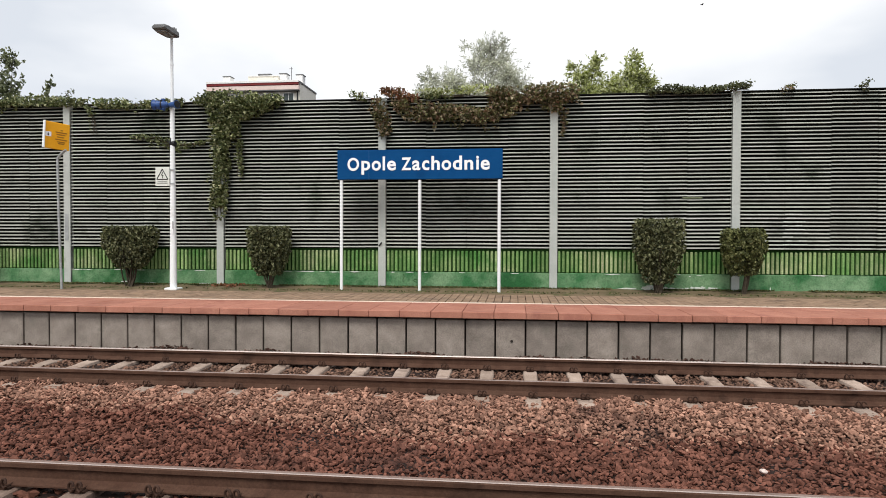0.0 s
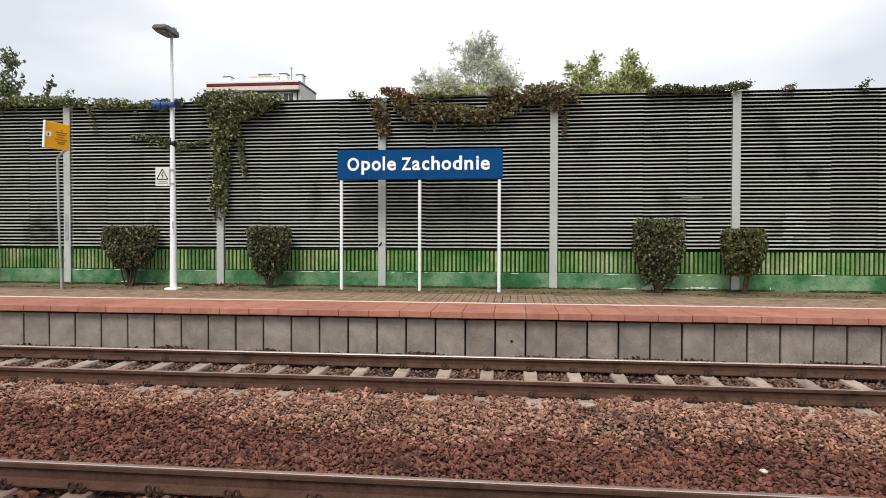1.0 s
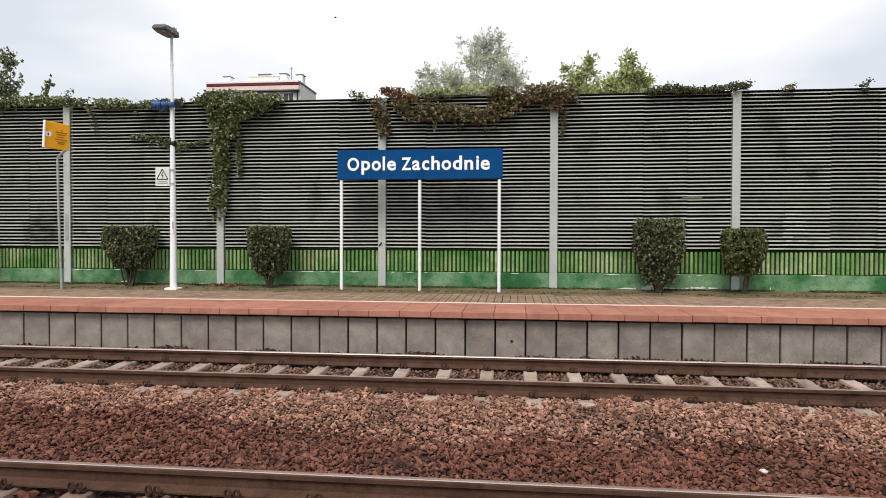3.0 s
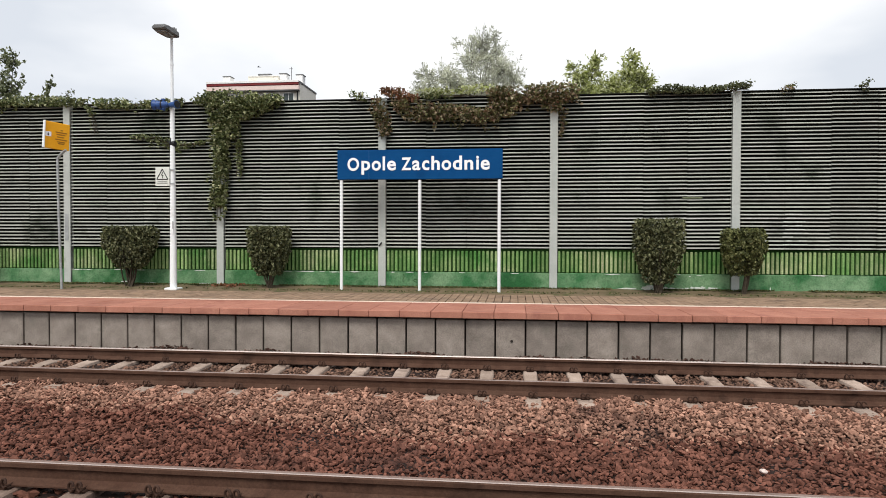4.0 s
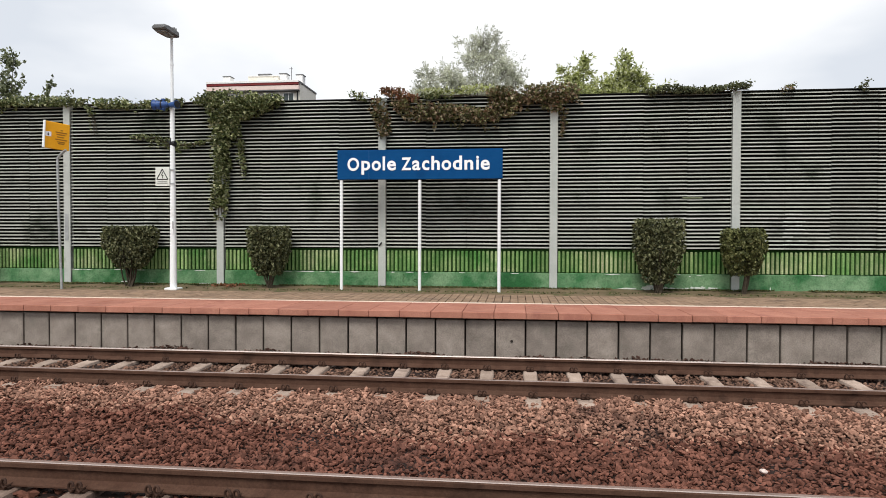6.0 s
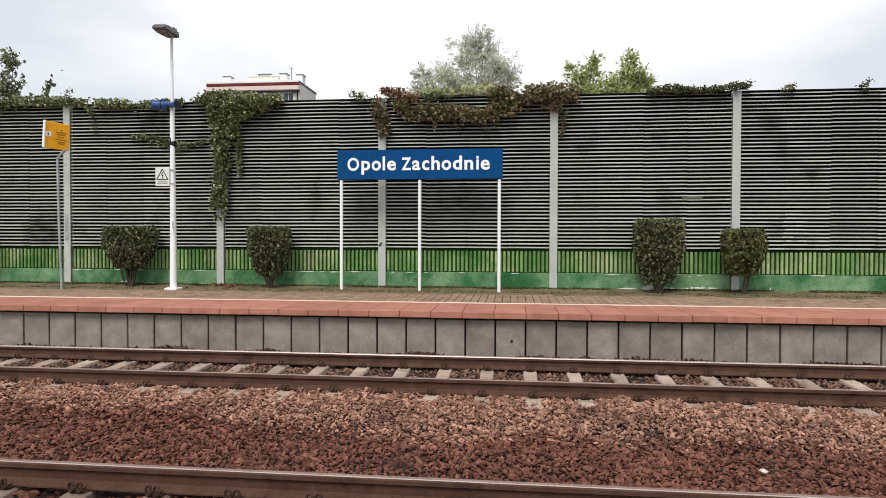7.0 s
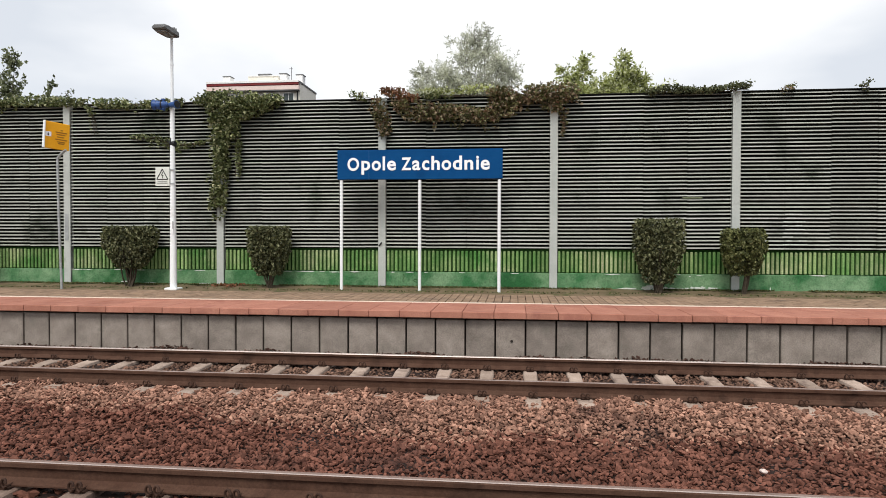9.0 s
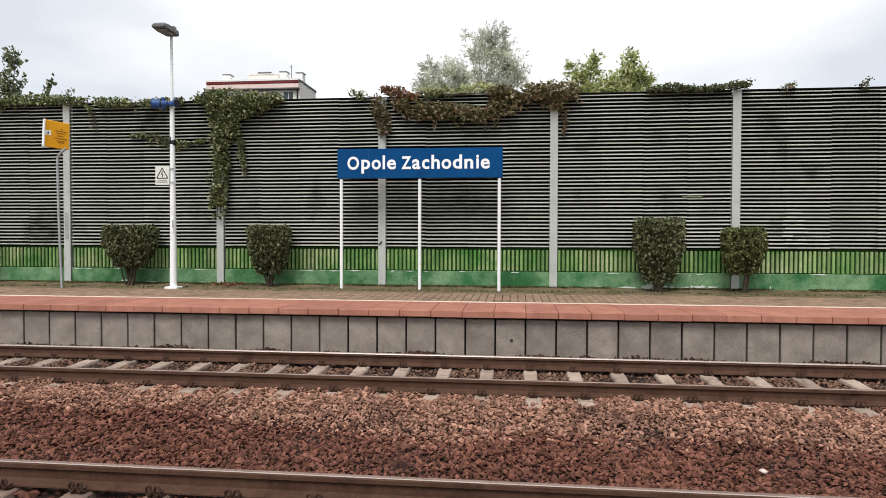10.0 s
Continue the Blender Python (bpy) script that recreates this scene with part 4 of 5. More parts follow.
build_shrub(3.08, 14.2, 2.12, 1.10, 0.75, 0.22, 23, "tall box-clipped privet shrub on dark stems", 12, 0.55, 0.04, 0.8)
build_shrub(4.78, 14.05, 1.905, 0.90, 0.65, 0.42, 24, "small box-clipped yellowish privet shrub before a barrier post", 8, 0.6, 0.016, 0.9, L_SHRUB_YELLOW)
build_shrub(-13.35, 14.2, 1.93, 1.2, 0.75, 0.3, 25, "clipped privet shrub beside the barrier", 9, 0.45)


# ---------- creepers on the barrier ----------
SWAYING = []


def strand_points(path, per_m, spread, rng):
    """Leaf centres scattered round a path of (x, z, half width, half height)."""
    out = []
    for (x0, z0, w0, h0), (x1, z1, w1, h1) in zip(path, path[1:]):
        ln = math.hypot(x1 - x0, z1 - z0)
        n = max(2, int(per_m * ln * (w0 + w1 + h0 + h1) * 1.4))
        t = rng.uniform(0, 1, n)
        a, r = rng.uniform(0, math.tau, n), rng.uniform(0, 1, n) ** 0.6
        w, h = w0 + (w1 - w0) * t, h0 + (h1 - h0) * t
        out.append(np.stack([x0 + (x1 - x0) * t + np.cos(a) * r * w, -np.abs(rng.normal(0, spread, n)), z0 + (z1 - z0) * t + np.sin(a) * r * h], 1))
    return np.concatenate(out)


def creeper(path, leaf, size, per_m, seed, label, at, spread=0.11, sway=0.0, holes=0.30):
    rng = np.random.default_rng(seed)
    x0, z0 = at
    e = empty("creeper", (x0, WALL_Y - 0.10, z0))
    tagged(e, label, "climbing plant", group="creepers on the barrier")
    pts = strand_points(path, per_m * 1.55, spread, rng) - np.array((x0, 0, z0))
    if holes:
        keep = np.array([noise.noise(Vector(q) * 2.4 + Vector((seed, 0, 0))) > holes - 0.5 for q in pts])
        pts = pts[keep]
    # short loose tips hang out of the mass
    reach = max(h for _, _, _, h in path)
    tips = [pts]
    for q in pts[rng.integers(0, len(pts), max(2, len(pts) // 110))]:
        k = int(rng.integers(7, 16))
        t = np.sort(rng.uniform(0, 1, k))
        tips.append(q + np.stack([rng.normal(0, 0.028, k) + t * rng.normal(0, 0.06), rng.normal(0, 0.03, k), -t * rng.uniform(0.5, 1.25) * reach], 1))
    pts = np.concatenate(tips)
    part("foliage", leaf_cloud("foliage", pts, size * 0.68, leaf, rng, 1.3, 1.1, 0.35), None, e)
    for k in range(3):
        bm = bmesh.new()
        line = [(x - x0 + rng.normal(0, 0.05), -0.02 - 0.02 * k, min(z, WALL_TOP + 0.03) - z0 + rng.normal(0, 0.03)) for x, z, _, _ in path]
        tube(bm, line, 0.007, 5)
        part("vine_stem", bm, M_TWIG, e)
    if sway:
        SWAYING.append((e, sway, seed))
    return e


Z = WALL_TOP
creeper([(-12.9, Z + 0.08, 0.2, 0.11), (-11.6, Z + 0.12, 0.2, 0.15), (-11.0, Z + 0.10, 0.2, 0.13), (-10.4, Z + 0.04, 0.2, 0.12), (-9.6, Z + 0.02, 0.2, 0.13), (-8.6, Z - 0.02, 0.2, 0.09), (-7.4, Z + 0.03, 0.2, 0.09)],
        L_VINE_GREEN, 0.10, 330, 31, "green creeper trailing along the top of the barrier", (-10, Z))
creeper([(-10.3, Z - 0.02, 0.10, 0.08), (-10.15, Z - 0.35, 0.10, 0.1), (-10.1, Z - 0.68, 0.05, 0.06)], L_VINE_GREEN, 0.09, 230, 32, "thin green creeper strand hanging down the slats", (-10.3, Z), sway=2.0)
creeper([(-7.35, Z + 0.06, 0.12, 0.16), (-6.7, Z + 0.05, 0.2, 0.24), (-6.1, Z - 0.0, 0.2, 0.20), (-5.45, Z + 0.02, 0.12, 0.1)],
        L_VINE_GREEN, 0.11, 620, 33, "thick green creeper mound over the barrier top", (-6.6, Z), spread=0.16)
creeper([(-6.85, Z - 0.1, 0.42, 0.25), (-6.80, Z - 0.7, 0.36, 0.3), (-6.88, Z - 1.2, 0.22, 0.25), (-6.90, Z - 1.7, 0.18, 0.2), (-6.95, Z - 2.25, 0.23, 0.2), (-7.0, Z - 2.72, 0.20, 0.12)],
        L_VINE_GREEN, 0.11, 560, 34, "long green creeper curtain hanging down a barrier post", (-6.85, Z), sway=0.7, spread=0.14)
creeper([(-6.5, Z - 0.75, 0.12, 0.12), (-6.45, Z - 1.3, 0.09, 0.15), (-6.42, Z - 1.75, 0.05, 0.12)], L_VINE_GREEN, 0.09, 300, 35, "loose green creeper strand hanging over the slats", (-6.5, Z - 0.6), sway=5.0)
creeper([(-6.5, Z - 0.2, 0.3, 0.3), (-6.1, Z - 0.15, 0.3, 0.22), (-5.75, Z - 0.08, 0.2, 0.14)], L_VINE_GREEN, 0.10, 480, 45, "green creeper wedge spreading over the upper slats", (-6.2, Z), spread=0.14)
creeper([(-10.95, Z + 0.12, 0.08, 0.1), (-10.8, Z + 0.3, 0.10, 0.08), (-10.62, Z + 0.36, 0.10, 0.05)], L_DARKTREE, 0.08, 90, 46, "thin loose creeper shoot above the barrier", (-10.9, Z), sway=5.0)
creeper([(7.35, Z + 0.02, 0.03, 0.05), (7.42, Z + 0.16, 0.09, 0.1)], L_DARKTREE, 0.08, 420, 47, "small creeper shoot on the barrier top", (7.4, Z), sway=7.0)
creeper([(-9.2, Z - 0.78, 0.1, 0.06), (-8.6, Z - 0.82, 0.12, 0.09), (-8.2, Z - 0.98, 0.16, 0.15), (-7.75, Z - 1.02, 0.1, 0.08), (-7.3, Z - 0.92, 0.08, 0.05), (-6.95, Z - 0.85, 0.08, 0.08)],
        L_VINE_GREEN, 0.085, 260, 36, "thin green creeper shoot lying across the slats", (-8, Z - 0.9), spread=0.05, holes=0.0)
creeper([(-3.78, Z + 0.10, 0.12, 0.1), (-3.45, Z + 0.05, 0.14, 0.1)], L_VINE_GREEN, 0.09, 330, 49, "small bright green creeper tuft on the barrier top", (-3.6, Z))
creeper([(-3.45, Z + 0.02, 0.14, 0.14), (-3.2, Z - 0.1, 0.24, 0.2), (-3.08, Z - 0.32, 0.22, 0.22), (-3.0, Z - 0.6, 0.2, 0.18), (-2.98, Z - 0.9, 0.12, 0.1)],
        L_VINE_RED, 0.10, 380, 37, "olive and brown creeper hanging over a barrier post", (-3.2, Z), sway=1.0)
creeper([(-3.0, Z + 0.16, 0.14, 0.1), (-2.65, Z + 0.12, 0.2, 0.16), (-2.3, Z + 0.0, 0.15, 0.12)], L_VINE_RUST, 0.095, 520, 38, "rust-red creeper tuft on the barrier top", (-2.7, Z))
creeper([(-2.75, Z - 0.05, 0.15, 0.14), (-2.4, Z - 0.28, 0.25, 0.27), (-1.95, Z - 0.34, 0.22, 0.22), (-1.4, Z - 0.36, 0.25, 0.2), (-0.8, Z - 0.42, 0.22, 0.2), (-0.3, Z - 0.32, 0.2, 0.2), (0.05, Z - 0.2, 0.2, 0.2)],
        L_VINE_RED, 0.105, 560, 39, "russet and green creeper garland hanging over the slats", (-1.3, Z - 0.3), spread=0.14, holes=0.16)
creeper([(-2.1, Z + 0.06, 0.2, 0.08), (-1.5, Z + 0.04, 0.2, 0.08), (-1.0, Z + 0.1, 0.2, 0.06)], L_VINE_GREEN, 0.095, 240, 40, "green creeper fringe on the barrier top", (-1.5, Z))
creeper([(-2.2, Z + 0.14, 0.2, 0.08), (-1.4, Z + 0.16, 0.25, 0.1), (-0.5, Z + 0.2, 0.25, 0.1)], L_MAPLE, 0.09, 170, 48, "pale yellow-green creeper fringe on the barrier top", (-1.4, Z), spread=0.05)
creeper([(-0.55, Z + 0.04, 0.14, 0.14), (-0.1, Z + 0.0, 0.25, 0.22), (0.5, Z + 0.04, 0.25, 0.2), (0.9, Z + 0.02, 0.25, 0.26), (1.3, Z + 0.05, 0.18, 0.2)],
        L_VINE_RED, 0.105, 620, 41, "dense dark russet creeper mound over a barrier post", (0.4, Z), spread=0.16, holes=0.05)
creeper([(0.7, Z - 0.2, 0.2, 0.15), (1.05, Z - 0.3, 0.16, 0.14), (1.1, Z - 0.6, 0.07, 0.12), (1.05, Z - 0.85, 0.04, 0.08)], L_VINE_RED, 0.095, 400, 42, "thin creeper strand hanging beside a barrier post", (1.0, Z - 0.1), sway=4.0)
creeper([(2.95, Z + 0.03, 0.15, 0.05), (3.35, Z + 0.08, 0.15, 0.10), (3.7, Z + 0.05, 0.2, 0.08), (4.3, Z + 0.03, 0.2, 0.05), (4.7, Z + 0.115, 0.2, 0.085), (5.02, Z + 0.115, 0.08, 0.085)],
        L_DARKTREE, 0.085, 620, 43, "dark creeper fringe on the barrier top", (4, Z), holes=0.0)
creeper([(5.72, Z + 0.04, 0.12, 0.03), (5.95, Z + 0.08, 0.06, 0.08)], L_VINE_RED, 0.08, 400, 44, "small creeper sprig on the barrier top", (5.85, Z))


# ---------- trees behind the barrier ----------
def aimed_leaves(name, centres, aim, size, width, mat_, rng):
    """Pointed folded leaves at the given centres, each lying along its own aim."""
    n = len(centres)
    d = aim / np.linalg.norm(aim, axis=1)[:, None]
    u = np.cross(d, rng.normal(0, 1, (n, 3)))
    u /= np.linalg.norm(u, axis=1)[:, None]
    w = np.cross(d, u)
    s = (size * rng.uniform(0.65, 1.35, n))[:, None]
    c = np.asarray(centres)
    v = np.stack([c, c + s * (0.45 * d + width * u + 0.06 * w), c + s * d, c + s * (0.45 * d - width * u + 0.06 * w)], 1)
    i = np.arange(n)[:, None] * 4
    f = np.concatenate([i + np.array([[0, 1, 2]]), i + np.array([[0, 2, 3]])], 1).reshape(-1, 3)
    return raw_mesh(name, v.reshape(-1, 3), f, mat_)


def crown_piece(name, at, blobs, n, size, leaf, parent, seed, width, spray, twig_mat):
    """A swaying piece of a crown, its origin low on the limb; blobs are (x, y, z, rx, ry, rz) about it.
    Leaves stand along thin shoots that fan upwards and outwards in each blob."""
    rng = np.random.default_rng(seed)
    wts = np.array([b[3] * b[5] for b in blobs])
    cnt = np.maximum((n * wts / wts.sum() / spray).astype(int), 3)
    pts, aims, shoots = [], [], []
    for b, k in zip(blobs, cnt):
        mid, rad = np.array(b[:3]), np.array(b[3:6])
        for _ in range(k):
            q = rng.normal(0, 1, 3)
            q /= np.linalg.norm(q)
            end = mid + q * rad * rng.uniform(0.35, 1.12)
            start = mid + (end - mid) * rng.uniform(-0.1, 0.35) - np.array((0, 0, rad[2] * rng.uniform(0.15, 0.5)))
            way = end - start
            sag = rng.normal(0, 0.06, 3)
            t = np.sort(rng.uniform(0.12, 1.0, spray))
            p = start + t[:, None] * way + (np.sin(t * math.pi))[:, None] * sag
            pts.append(p)
            aims.append(way / np.linalg.norm(way) + rng.normal(0, 0.6, (spray, 3)) - np.array((0, 0, 0.25)))
            shoots.append((start, start + 0.5 * way + sag, end))
    ob = part(name, aimed_leaves(name, np.concatenate(pts), np.concatenate(aims), size, width, leaf, rng), None, parent)
    ob.location = at
    bm = bmesh.new()
    for p, q, r in shoots[::3]:
        tube(bm, [p, q, r], [0.007, 0.005, 0.002], 3, False)
    part("shoots", bm, twig_mat, ob)
    for b in blobs:
        if b[3] < 0.3:
            continue
        bm = bmesh.new()
        end = (b[0] + rng.normal(0, b[3] * 0.2), b[1], b[2] + b[5] * 0.3)
        tube(bm, [(0, 0, -0.3), (b[0] * 0.5 + rng.normal(0, 0.06), b[1] * 0.5, b[2] * 0.45), end], [0.03, 0.016, 0.005], 5)
        part("branch", bm, M_BARK, ob)
    return ob


CROWNS = []


def build_tree(name, x, y, top, label, pieces, leaf, size, per_piece, seed, width, spray, sway_key):
    e = empty(name, (x, y, 0.45))
    tagged(e, label, "tree", group="trees behind the barrier")
    bm = bmesh.new()
    tube(bm, [(0, 0, -0.1), (0.05, 0, 1.6), (-0.04, 0.03, 3.2), (0.02, 0, top)], [0.17, 0.14, 0.11, 0.05], 9)
    for i, pc in enumerate(pieces):
        at = pc[0]
        tube(bm, [(0, 0, min(2.6, at[2] * 0.6)), (at[0] * 0.6, at[1] * 0.6, at[2] * 0.82), (at[0], at[1], at[2] - 0.02)], [0.08, 0.05, 0.035], 6)
    part("trunk", bm, M_BARK, e)
    for i, (at, blobs, share) in enumerate(pieces):
        c = crown_piece("crown", at, blobs, int(per_piece * share), size, leaf, e, seed + i, width, spray, M_BARK)
        CROWNS.append((c, at, sway_key, i))
    return e


# pale willow: piece = (foot of the limb, blobs about it, share of leaves); places relative to the trunk foot
build_tree("willow_tree", -1.3, 22.0, 4.6, "pale grey-green willow behind the barrier, blowing in the wind", [
    ((0.1, 0, 4.72), [(0, 0, 1.8, 1.0, 0.6, 1.0), (-0.3, 0, 2.7, 0.75, 0.45, 0.75), (0.3, 0.1, 2.85, 0.75, 0.4, 0.75), (0.05, 0, 3.2, 0.6, 0.3, 0.55), (-0.8, 0, 3.2, 0.2, 0.2, 0.25), (0.5, 0, 3.4, 0.25, 0.15, 0.32)], 1.0),
    ((0.5, 0, 4.68), [(0.25, 0, 1.5, 0.85, 0.5, 0.8), (0.35, 0, 2.4, 0.7, 0.4, 0.75), (0.75, 0, 2.0, 0.55, 0.3, 0.65)], 0.7),
    ((-0.9, 0, 4.4), [(-0.4, 0, 1.85, 0.7, 0.5, 0.65), (-1.0, 0, 1.9, 0.6, 0.4, 0.65), (-0.1, 0, 2.4, 0.55, 0.4, 0.55), (-0.85, 0, 2.5, 0.4, 0.3, 0.4)], 0.75),
    ((-0.4, 0.3, 4.5), [(-0.2, 0, 1.5, 1.6, 0.5, 0.7), (0.9, 0, 1.4, 1.0, 0.5, 0.6), (-0.3, 0, 2.1, 0.7, 0.4, 0.6)], 0.9)],
    L_WILLOW, 0.115, 7000, 51, 0.13, 14, "willow")
build_tree("maple_tree", 3.1, 22.0, 4.4, "bright yellow-green maple behind the barrier, blowing in the wind", [
    ((-0.7, 0, 4.6), [(-0.2, 0, 1.6, 0.85, 0.5, 0.6), (-0.4, 0, 2.1, 0.55, 0.35, 0.45), (0.0, 0, 2.4, 0.45, 0.3, 0.35), (-0.7, 0, 2.35, 0.22, 0.1, 0.28), (0.1, 0, 2.65, 0.26, 0.1, 0.28)], 1.0),
    ((0.5, 0, 4.6), [(0.05, 0, 1.7, 0.8, 0.5, 0.65), (0.1, 0, 2.3, 0.55, 0.35, 0.5), (0.6, 0, 1.95, 0.55, 0.3, 0.5), (0.12, 0, 2.68, 0.28, 0.12, 0.3)], 1.0),
    ((0.0, 0.2, 4.4), [(-0.2, 0, 1.85, 1.5, 0.5, 0.6), (0.3, 0, 2.0, 1.2, 0.4, 0.5), (1.5, 0, 1.7, 1.0, 0.4, 0.45)], 1.1)],
    L_MAPLE, 0.125, 3000, 61, 0.21, 11, "maple")
build_tree("poplar_tree", -15.4, 18.0, 4.3, "dark green tree behind the barrier with loose leafy shoots", [
    ((0, 0, 4.2), [(0.0, 0, 1.6, 0.55, 0.4, 0.75), (0.1, 0, 2.4, 0.3, 0.25, 0.55), (0.35, 0, 1.1, 0.45, 0.3, 0.4), (0.5, 0, 2.35, 0.14, 0.1, 0.12), (0.45, 0, 1.65, 0.16, 0.1, 0.14)], 1.0),
    ((-0.6, 0, 4.2), [(-0.1, 0, 1.5, 0.6, 0.4, 0.85), (0.3, 0, 0.9, 0.9, 0.3, 0.45)], 1.0),
    ((1.2, 0, 4.1), [(0.1, 0, 1.25, 0.25, 0.2, 0.4), (0.22, 0, 1.75, 0.14, 0.12, 0.3), (-0.2, 0, 0.9, 0.6, 0.3, 0.35)], 0.6)],
    L_POPLAR, 0.105, 1500, 71, 0.3, 9, "poplar")


# ---------- apartment building far behind ----------
def build_house():
    e = empty("apartment_building", (-29.6, 70, 0.45))
    tagged(e, "cream apartment block with red roof edge and white chimneys", "building")
    x0, x1, z = -5.4, 5.4, 18.78
    part("wall", boxed(x0, x1, 0.5, 6.4, -0.3, z - 0.165, 0.02), M_RENDER, e)
    part("cornice", boxed(x0 - 0.05, x1 + 0.03, 0, 0.48, z - 0.95, z - 0.45, 0.03), M_RENDER_PINK, e, "pale pink cornice")
    part("roof_edge", boxed(x0 - 0.02, x1, -0.06, 0.3, z - 0.42, z - 0.18, 0.02), M_ROOF_RED, e, "dark red roof edge")
    part("roof", boxed(x0 - 0.05, x1 + 0.02, -0.1, 6.45, z - 0.155, z + 0.10, 0.02), M_RENDER_WHITE, e)
    part("gutter", boxed(x0 - 0.08, x1 + 0.03, -0.06, 0.5, z - 1.08, z - 0.97, 0.02), M_ROOF, e)
    part("side_trim", boxed(x1 + 0.023, x1 + 0.08, 0.2, 6.45, z - 0.12, z + 0.06), M_ROOF, e)
    for cx0, cx1, cy, zz in ((-4.36, -3.52, 2, 1.15), (4.46, 5.22, 2, 1.15), (2.30, 3.12, 2.5, 1.45)):
        c = part("chimney", boxed(cx0, cx1, cy, cy + 1, z + 0.08, z + zz, 0.03), M_RENDER_WHITE, e, "white chimney")
        part("chimney_cap", boxed(cx0 - 0.06, cx1 + 0.06, cy - 0.06, cy + 1.06, z + zz, z + zz + 0.09), M_ROOF, c)
    r = part("roof_house", boxed(-1.35, 2.30, 2, 6, z + 0.08, z + 1.10, 0.03), M_RENDER, e)
    bm = extrude_x([(1.9, z + 1.10), (6.1, z + 1.10), (6.1, z + 1.18), (1.9, z + 1.18)], -1.3, 2.28)
    part("roof_house_cap", bm, M_RENDER_WHITE, r)
    part("roof_house_ridge", boxed(-0.1, 1.5, 1.85, 6.15, z + 1.18, z + 1.38, 0.06), M_ROOF, r)
    bm = bmesh.new()
    tube(bm, [(3.76, 2.4, z + 0.1), (3.76, 2.4, z + 2.2)], 0.04, 6)
    tube(bm, [(3.5, 2.4, z + 2.0), (3.9, 2.4, z + 2.0)], 0.03, 5)
    part("aerial", bm, M_ROOF, e)
    for storey in range(6):
        zz = z - 2.6 - storey * 2.8
        for wx in (-4.2, -2.1, 0.0, 2.1, 4.1):
            w = part("window", boxed(wx - 0.65, wx + 0.65, 0.44, 0.52, zz, zz + 1.4, 0.02), M_RENDER_WHITE, e)
            part("pane", boxed(wx - 0.55, wx - 0.04, 0.40, 0.46, zz + 0.1, zz + 1.3), M_PANE, w)
            part("pane", boxed(wx + 0.04, wx + 0.55, 0.40, 0.46, zz + 0.1, zz + 1.3), M_PANE, w)
    bm = bmesh.new()
    tube(bm, [(x1 - 0.25, 0.42, -0.3), (x1 - 0.25, 0.42, z - 0.95)], 0.09, 6)
    part("downpipe", bm, M_BLACK, e)


build_house()


# ---------- bird ----------
def build_bird():
    b = empty("bird", (20, 60, 24))
    tagged(b, "small dark bird in flight far off", "bird")
    bm = bmesh.new()
    tube(bm, [(-0.13, 0, 0), (-0.08, 0, 0.01), (0.02, 0, 0.01), (0.10, 0, 0), (0.2, 0, 0)], [0.012, 0.035, 0.045, 0.025, 0.012], 8)
    part("body", bm, M_BIRD, b)
    for s in (-1, 1):
        bm = bmesh.new()
        vs = [bm.verts.new(q) for q in ((-0.06, s * 0.02, 0.02), (-0.04, s * 0.14, 0.06), (0.05, s * 0.26, 0.05), (0.04, s * 0.14, 0.045), (0.06, s * 0.02, 0.015))]
        lo = [bm.verts.new(v.co - Vector((0, 0, 0.008))) for v in vs]
        bm.faces.new(vs)
        bm.faces.new(lo[::-1])
        for k in range(5):
            bm.faces.new((vs[k], vs[(k + 1) % 5], lo[(k + 1) % 5], lo[k]))
        part("wing", bm, M_BIRD, b)
    return b


BIRD = build_bird()

build_barrier()
build_flakes()
build_platform()


# ---------- what moves ----------
def at_direction(px, py, dist):
    """A place dist metres off along a line of sight given in picture fractions."""
    half = math.tan(radians(69.36) / 2)
    d = STILL.to_3x3() @ Vector(((2 * px - 1) * half, (0.5625 - 2 * py * 0.5625) * half, -1))
    return Vector(EYE) + d.normalized() * dist


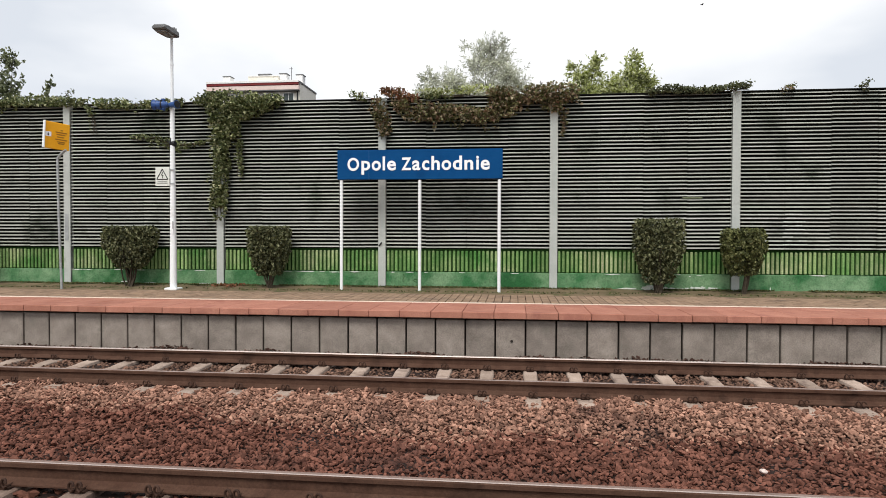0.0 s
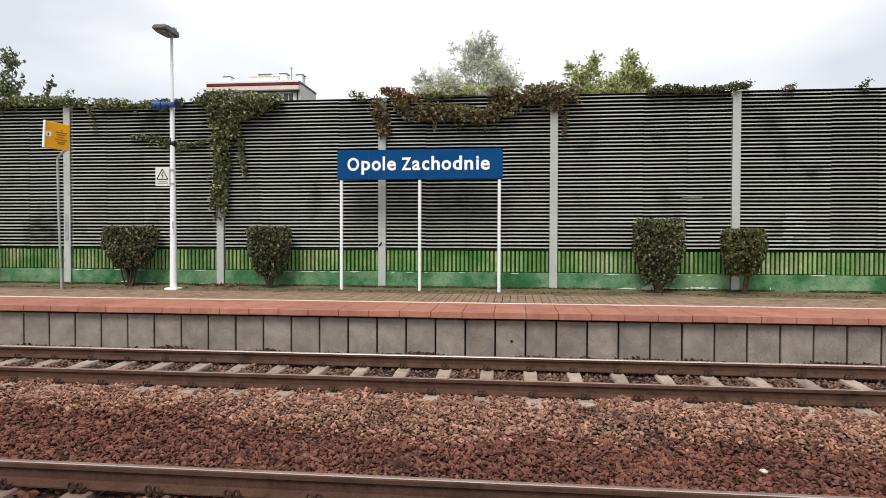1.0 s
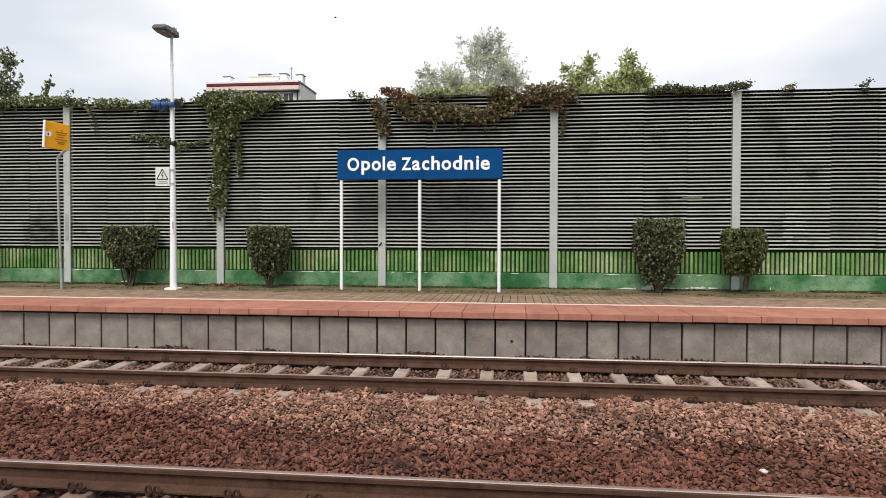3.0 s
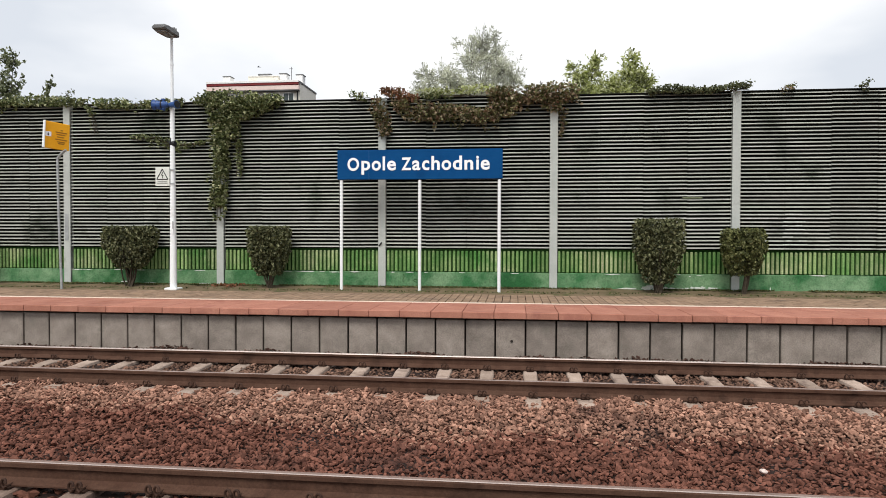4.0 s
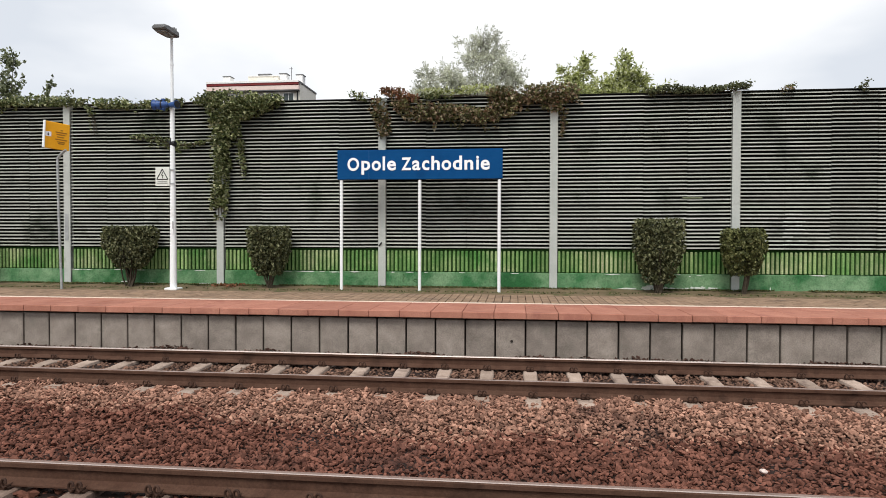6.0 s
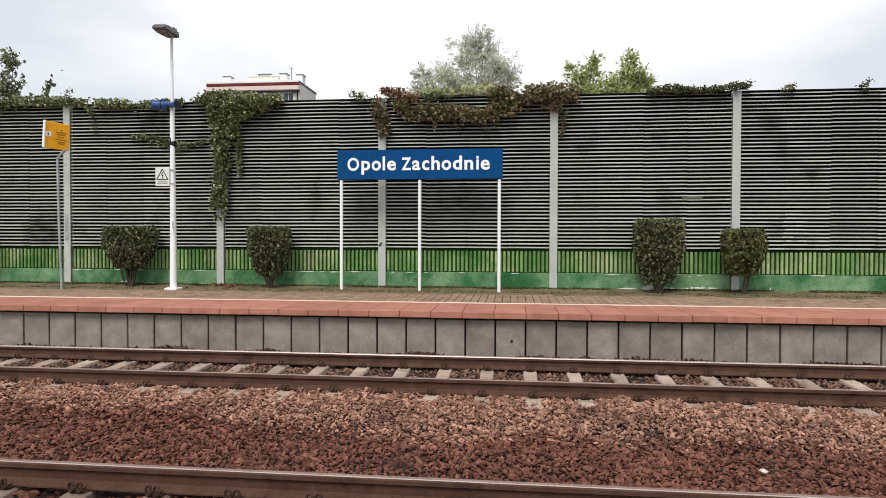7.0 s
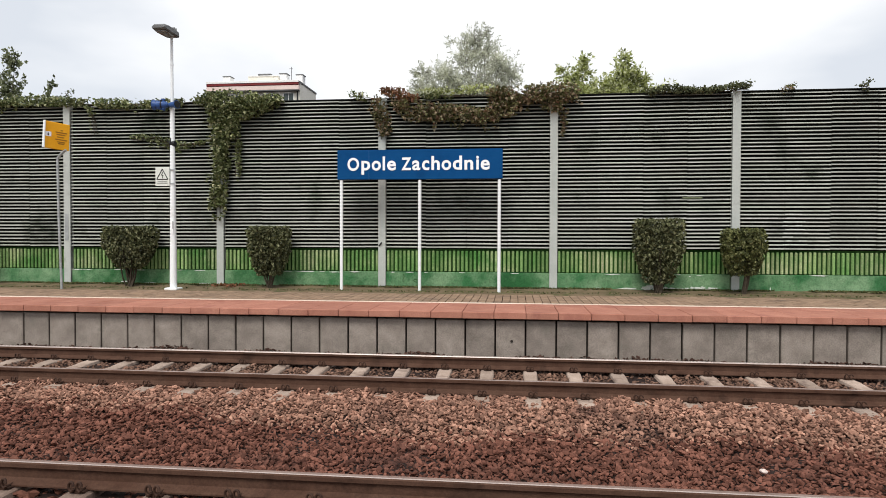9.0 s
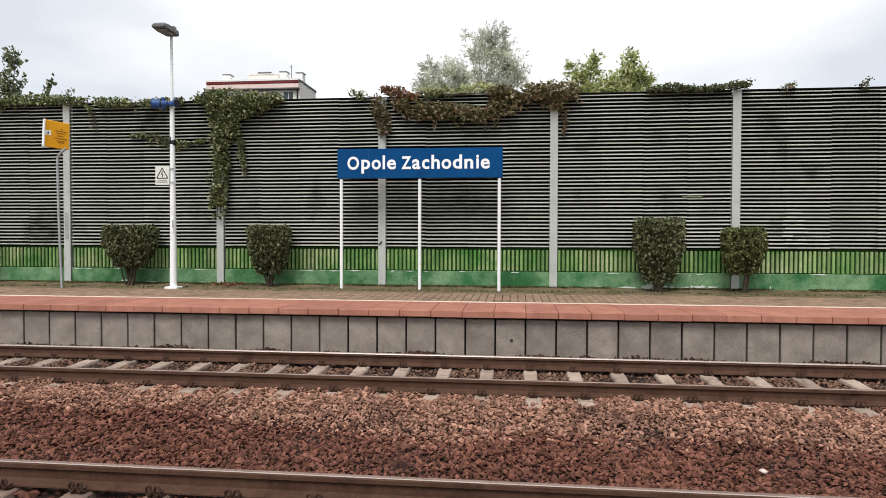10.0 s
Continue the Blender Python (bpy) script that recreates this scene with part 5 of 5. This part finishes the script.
def motions():
    path = [(0.0, 0.792, 0.010, 62), (0.1, 0.772, 0.014, 62), (0.2, 0.7526, 0.0165, 62), (0.3, 0.7334, 0.0147, 62), (0.4, 0.716, 0.010, 62), (0.5, 0.6996, 0.0035, 62), (0.8, 0.650, -0.02, 63),
            (1.5, 0.560, -0.05, 65), (2.3, 0.460, -0.03, 68), (2.6, 0.4235, 0.001, 70), (2.7, 0.412, 0.0136, 71), (3.8, 0.309, 0.1156, 64), (4.0, 0.292, 0.135, 64), (4.3, 0.269, 0.1576, 64), (5.0, 0.211, 0.188, 68), (5.7, 0.155, 0.1985, 74), (6.3, 0.115, 0.181, 84), (6.8, 0.0804, 0.153, 94), (7.2, 0.0619, 0.1327, 98),
            (7.5, 0.051, 0.1213, 98), (7.7, 0.044, 0.1168, 99), (8.5, 0.012, 0.105, 102), (10.0, -0.05, 0.09, 106)]
    rows = []
    for t, fx, fy, dist in path:
        q = at_direction(fx, fy, dist)
        rows.append((t, pose(q.x, q.y, q.z, 0, 0, 20)))
    walk(BIRD, rows)
    # sideways lean of the crowns in degrees, by half seconds as the gusts go
    gust = {"willow": [(0, 5), (0.5, 3), (1, -2.5), (1.5, -5), (2, 0), (2.5, 0.5), (3.2, 3), (4, -0.5), (4.5, 4.5), (5, 5), (5.5, 4.5), (6.3, -2), (7, -4.5), (7.5, -4), (8, -6), (8.5, -5), (9, -4.5), (9.5, 0.5), (10, 5)],
            "maple": [(0, 5), (0.5, 6), (1, 3), (1.5, 3.5), (2, -3), (2.5, -4), (3.2, 2), (4, 4), (4.5, 0), (5, -3), (5.5, -5), (6.3, -1), (7, 3), (7.5, 1.5), (8, -3), (8.5, -6), (9, -4), (9.5, 0.5), (10, 3)],
            "poplar": [(0, 0), (1, 0.3), (1.7, -0.6), (2.5, -2.5), (3.2, -1), (4, 0), (5, 0.5), (6, 0.3), (7, -0.3), (8, 0.5), (9, 2), (10, 1.5)]}
    for c, at, key, i in CROWNS:
        rows = []
        for t, deg in gust[key]:
            a = deg * (1.0 - 0.18 * i) + 0.7 * math.sin(2.1 * t + 1.9 * i)
            rise = float(np.interp(t, [0, 1.2, 2.5, 5, 7, 8.4, 10], [-0.12, -0.12, 0.03, 0.05, 0.1, 0.15, 0.2])) if key == "willow" else 0.0
            rows.append((t, pose(at[0], at[1], at[2] + rise, 0.5 * math.sin(1.7 * t + i), a, 0)))
        walk(c, rows)
    for e, amp, seed in SWAYING:
        base = e.location.copy()
        walk(e, [(t, pose(*base, 0, amp * (0.6 * math.sin(1.3 * t + seed) + 0.4 * math.sin(2.9 * t + 2 * seed)), 0)) for t in np.arange(0, 10.01, 0.5)])


motions()
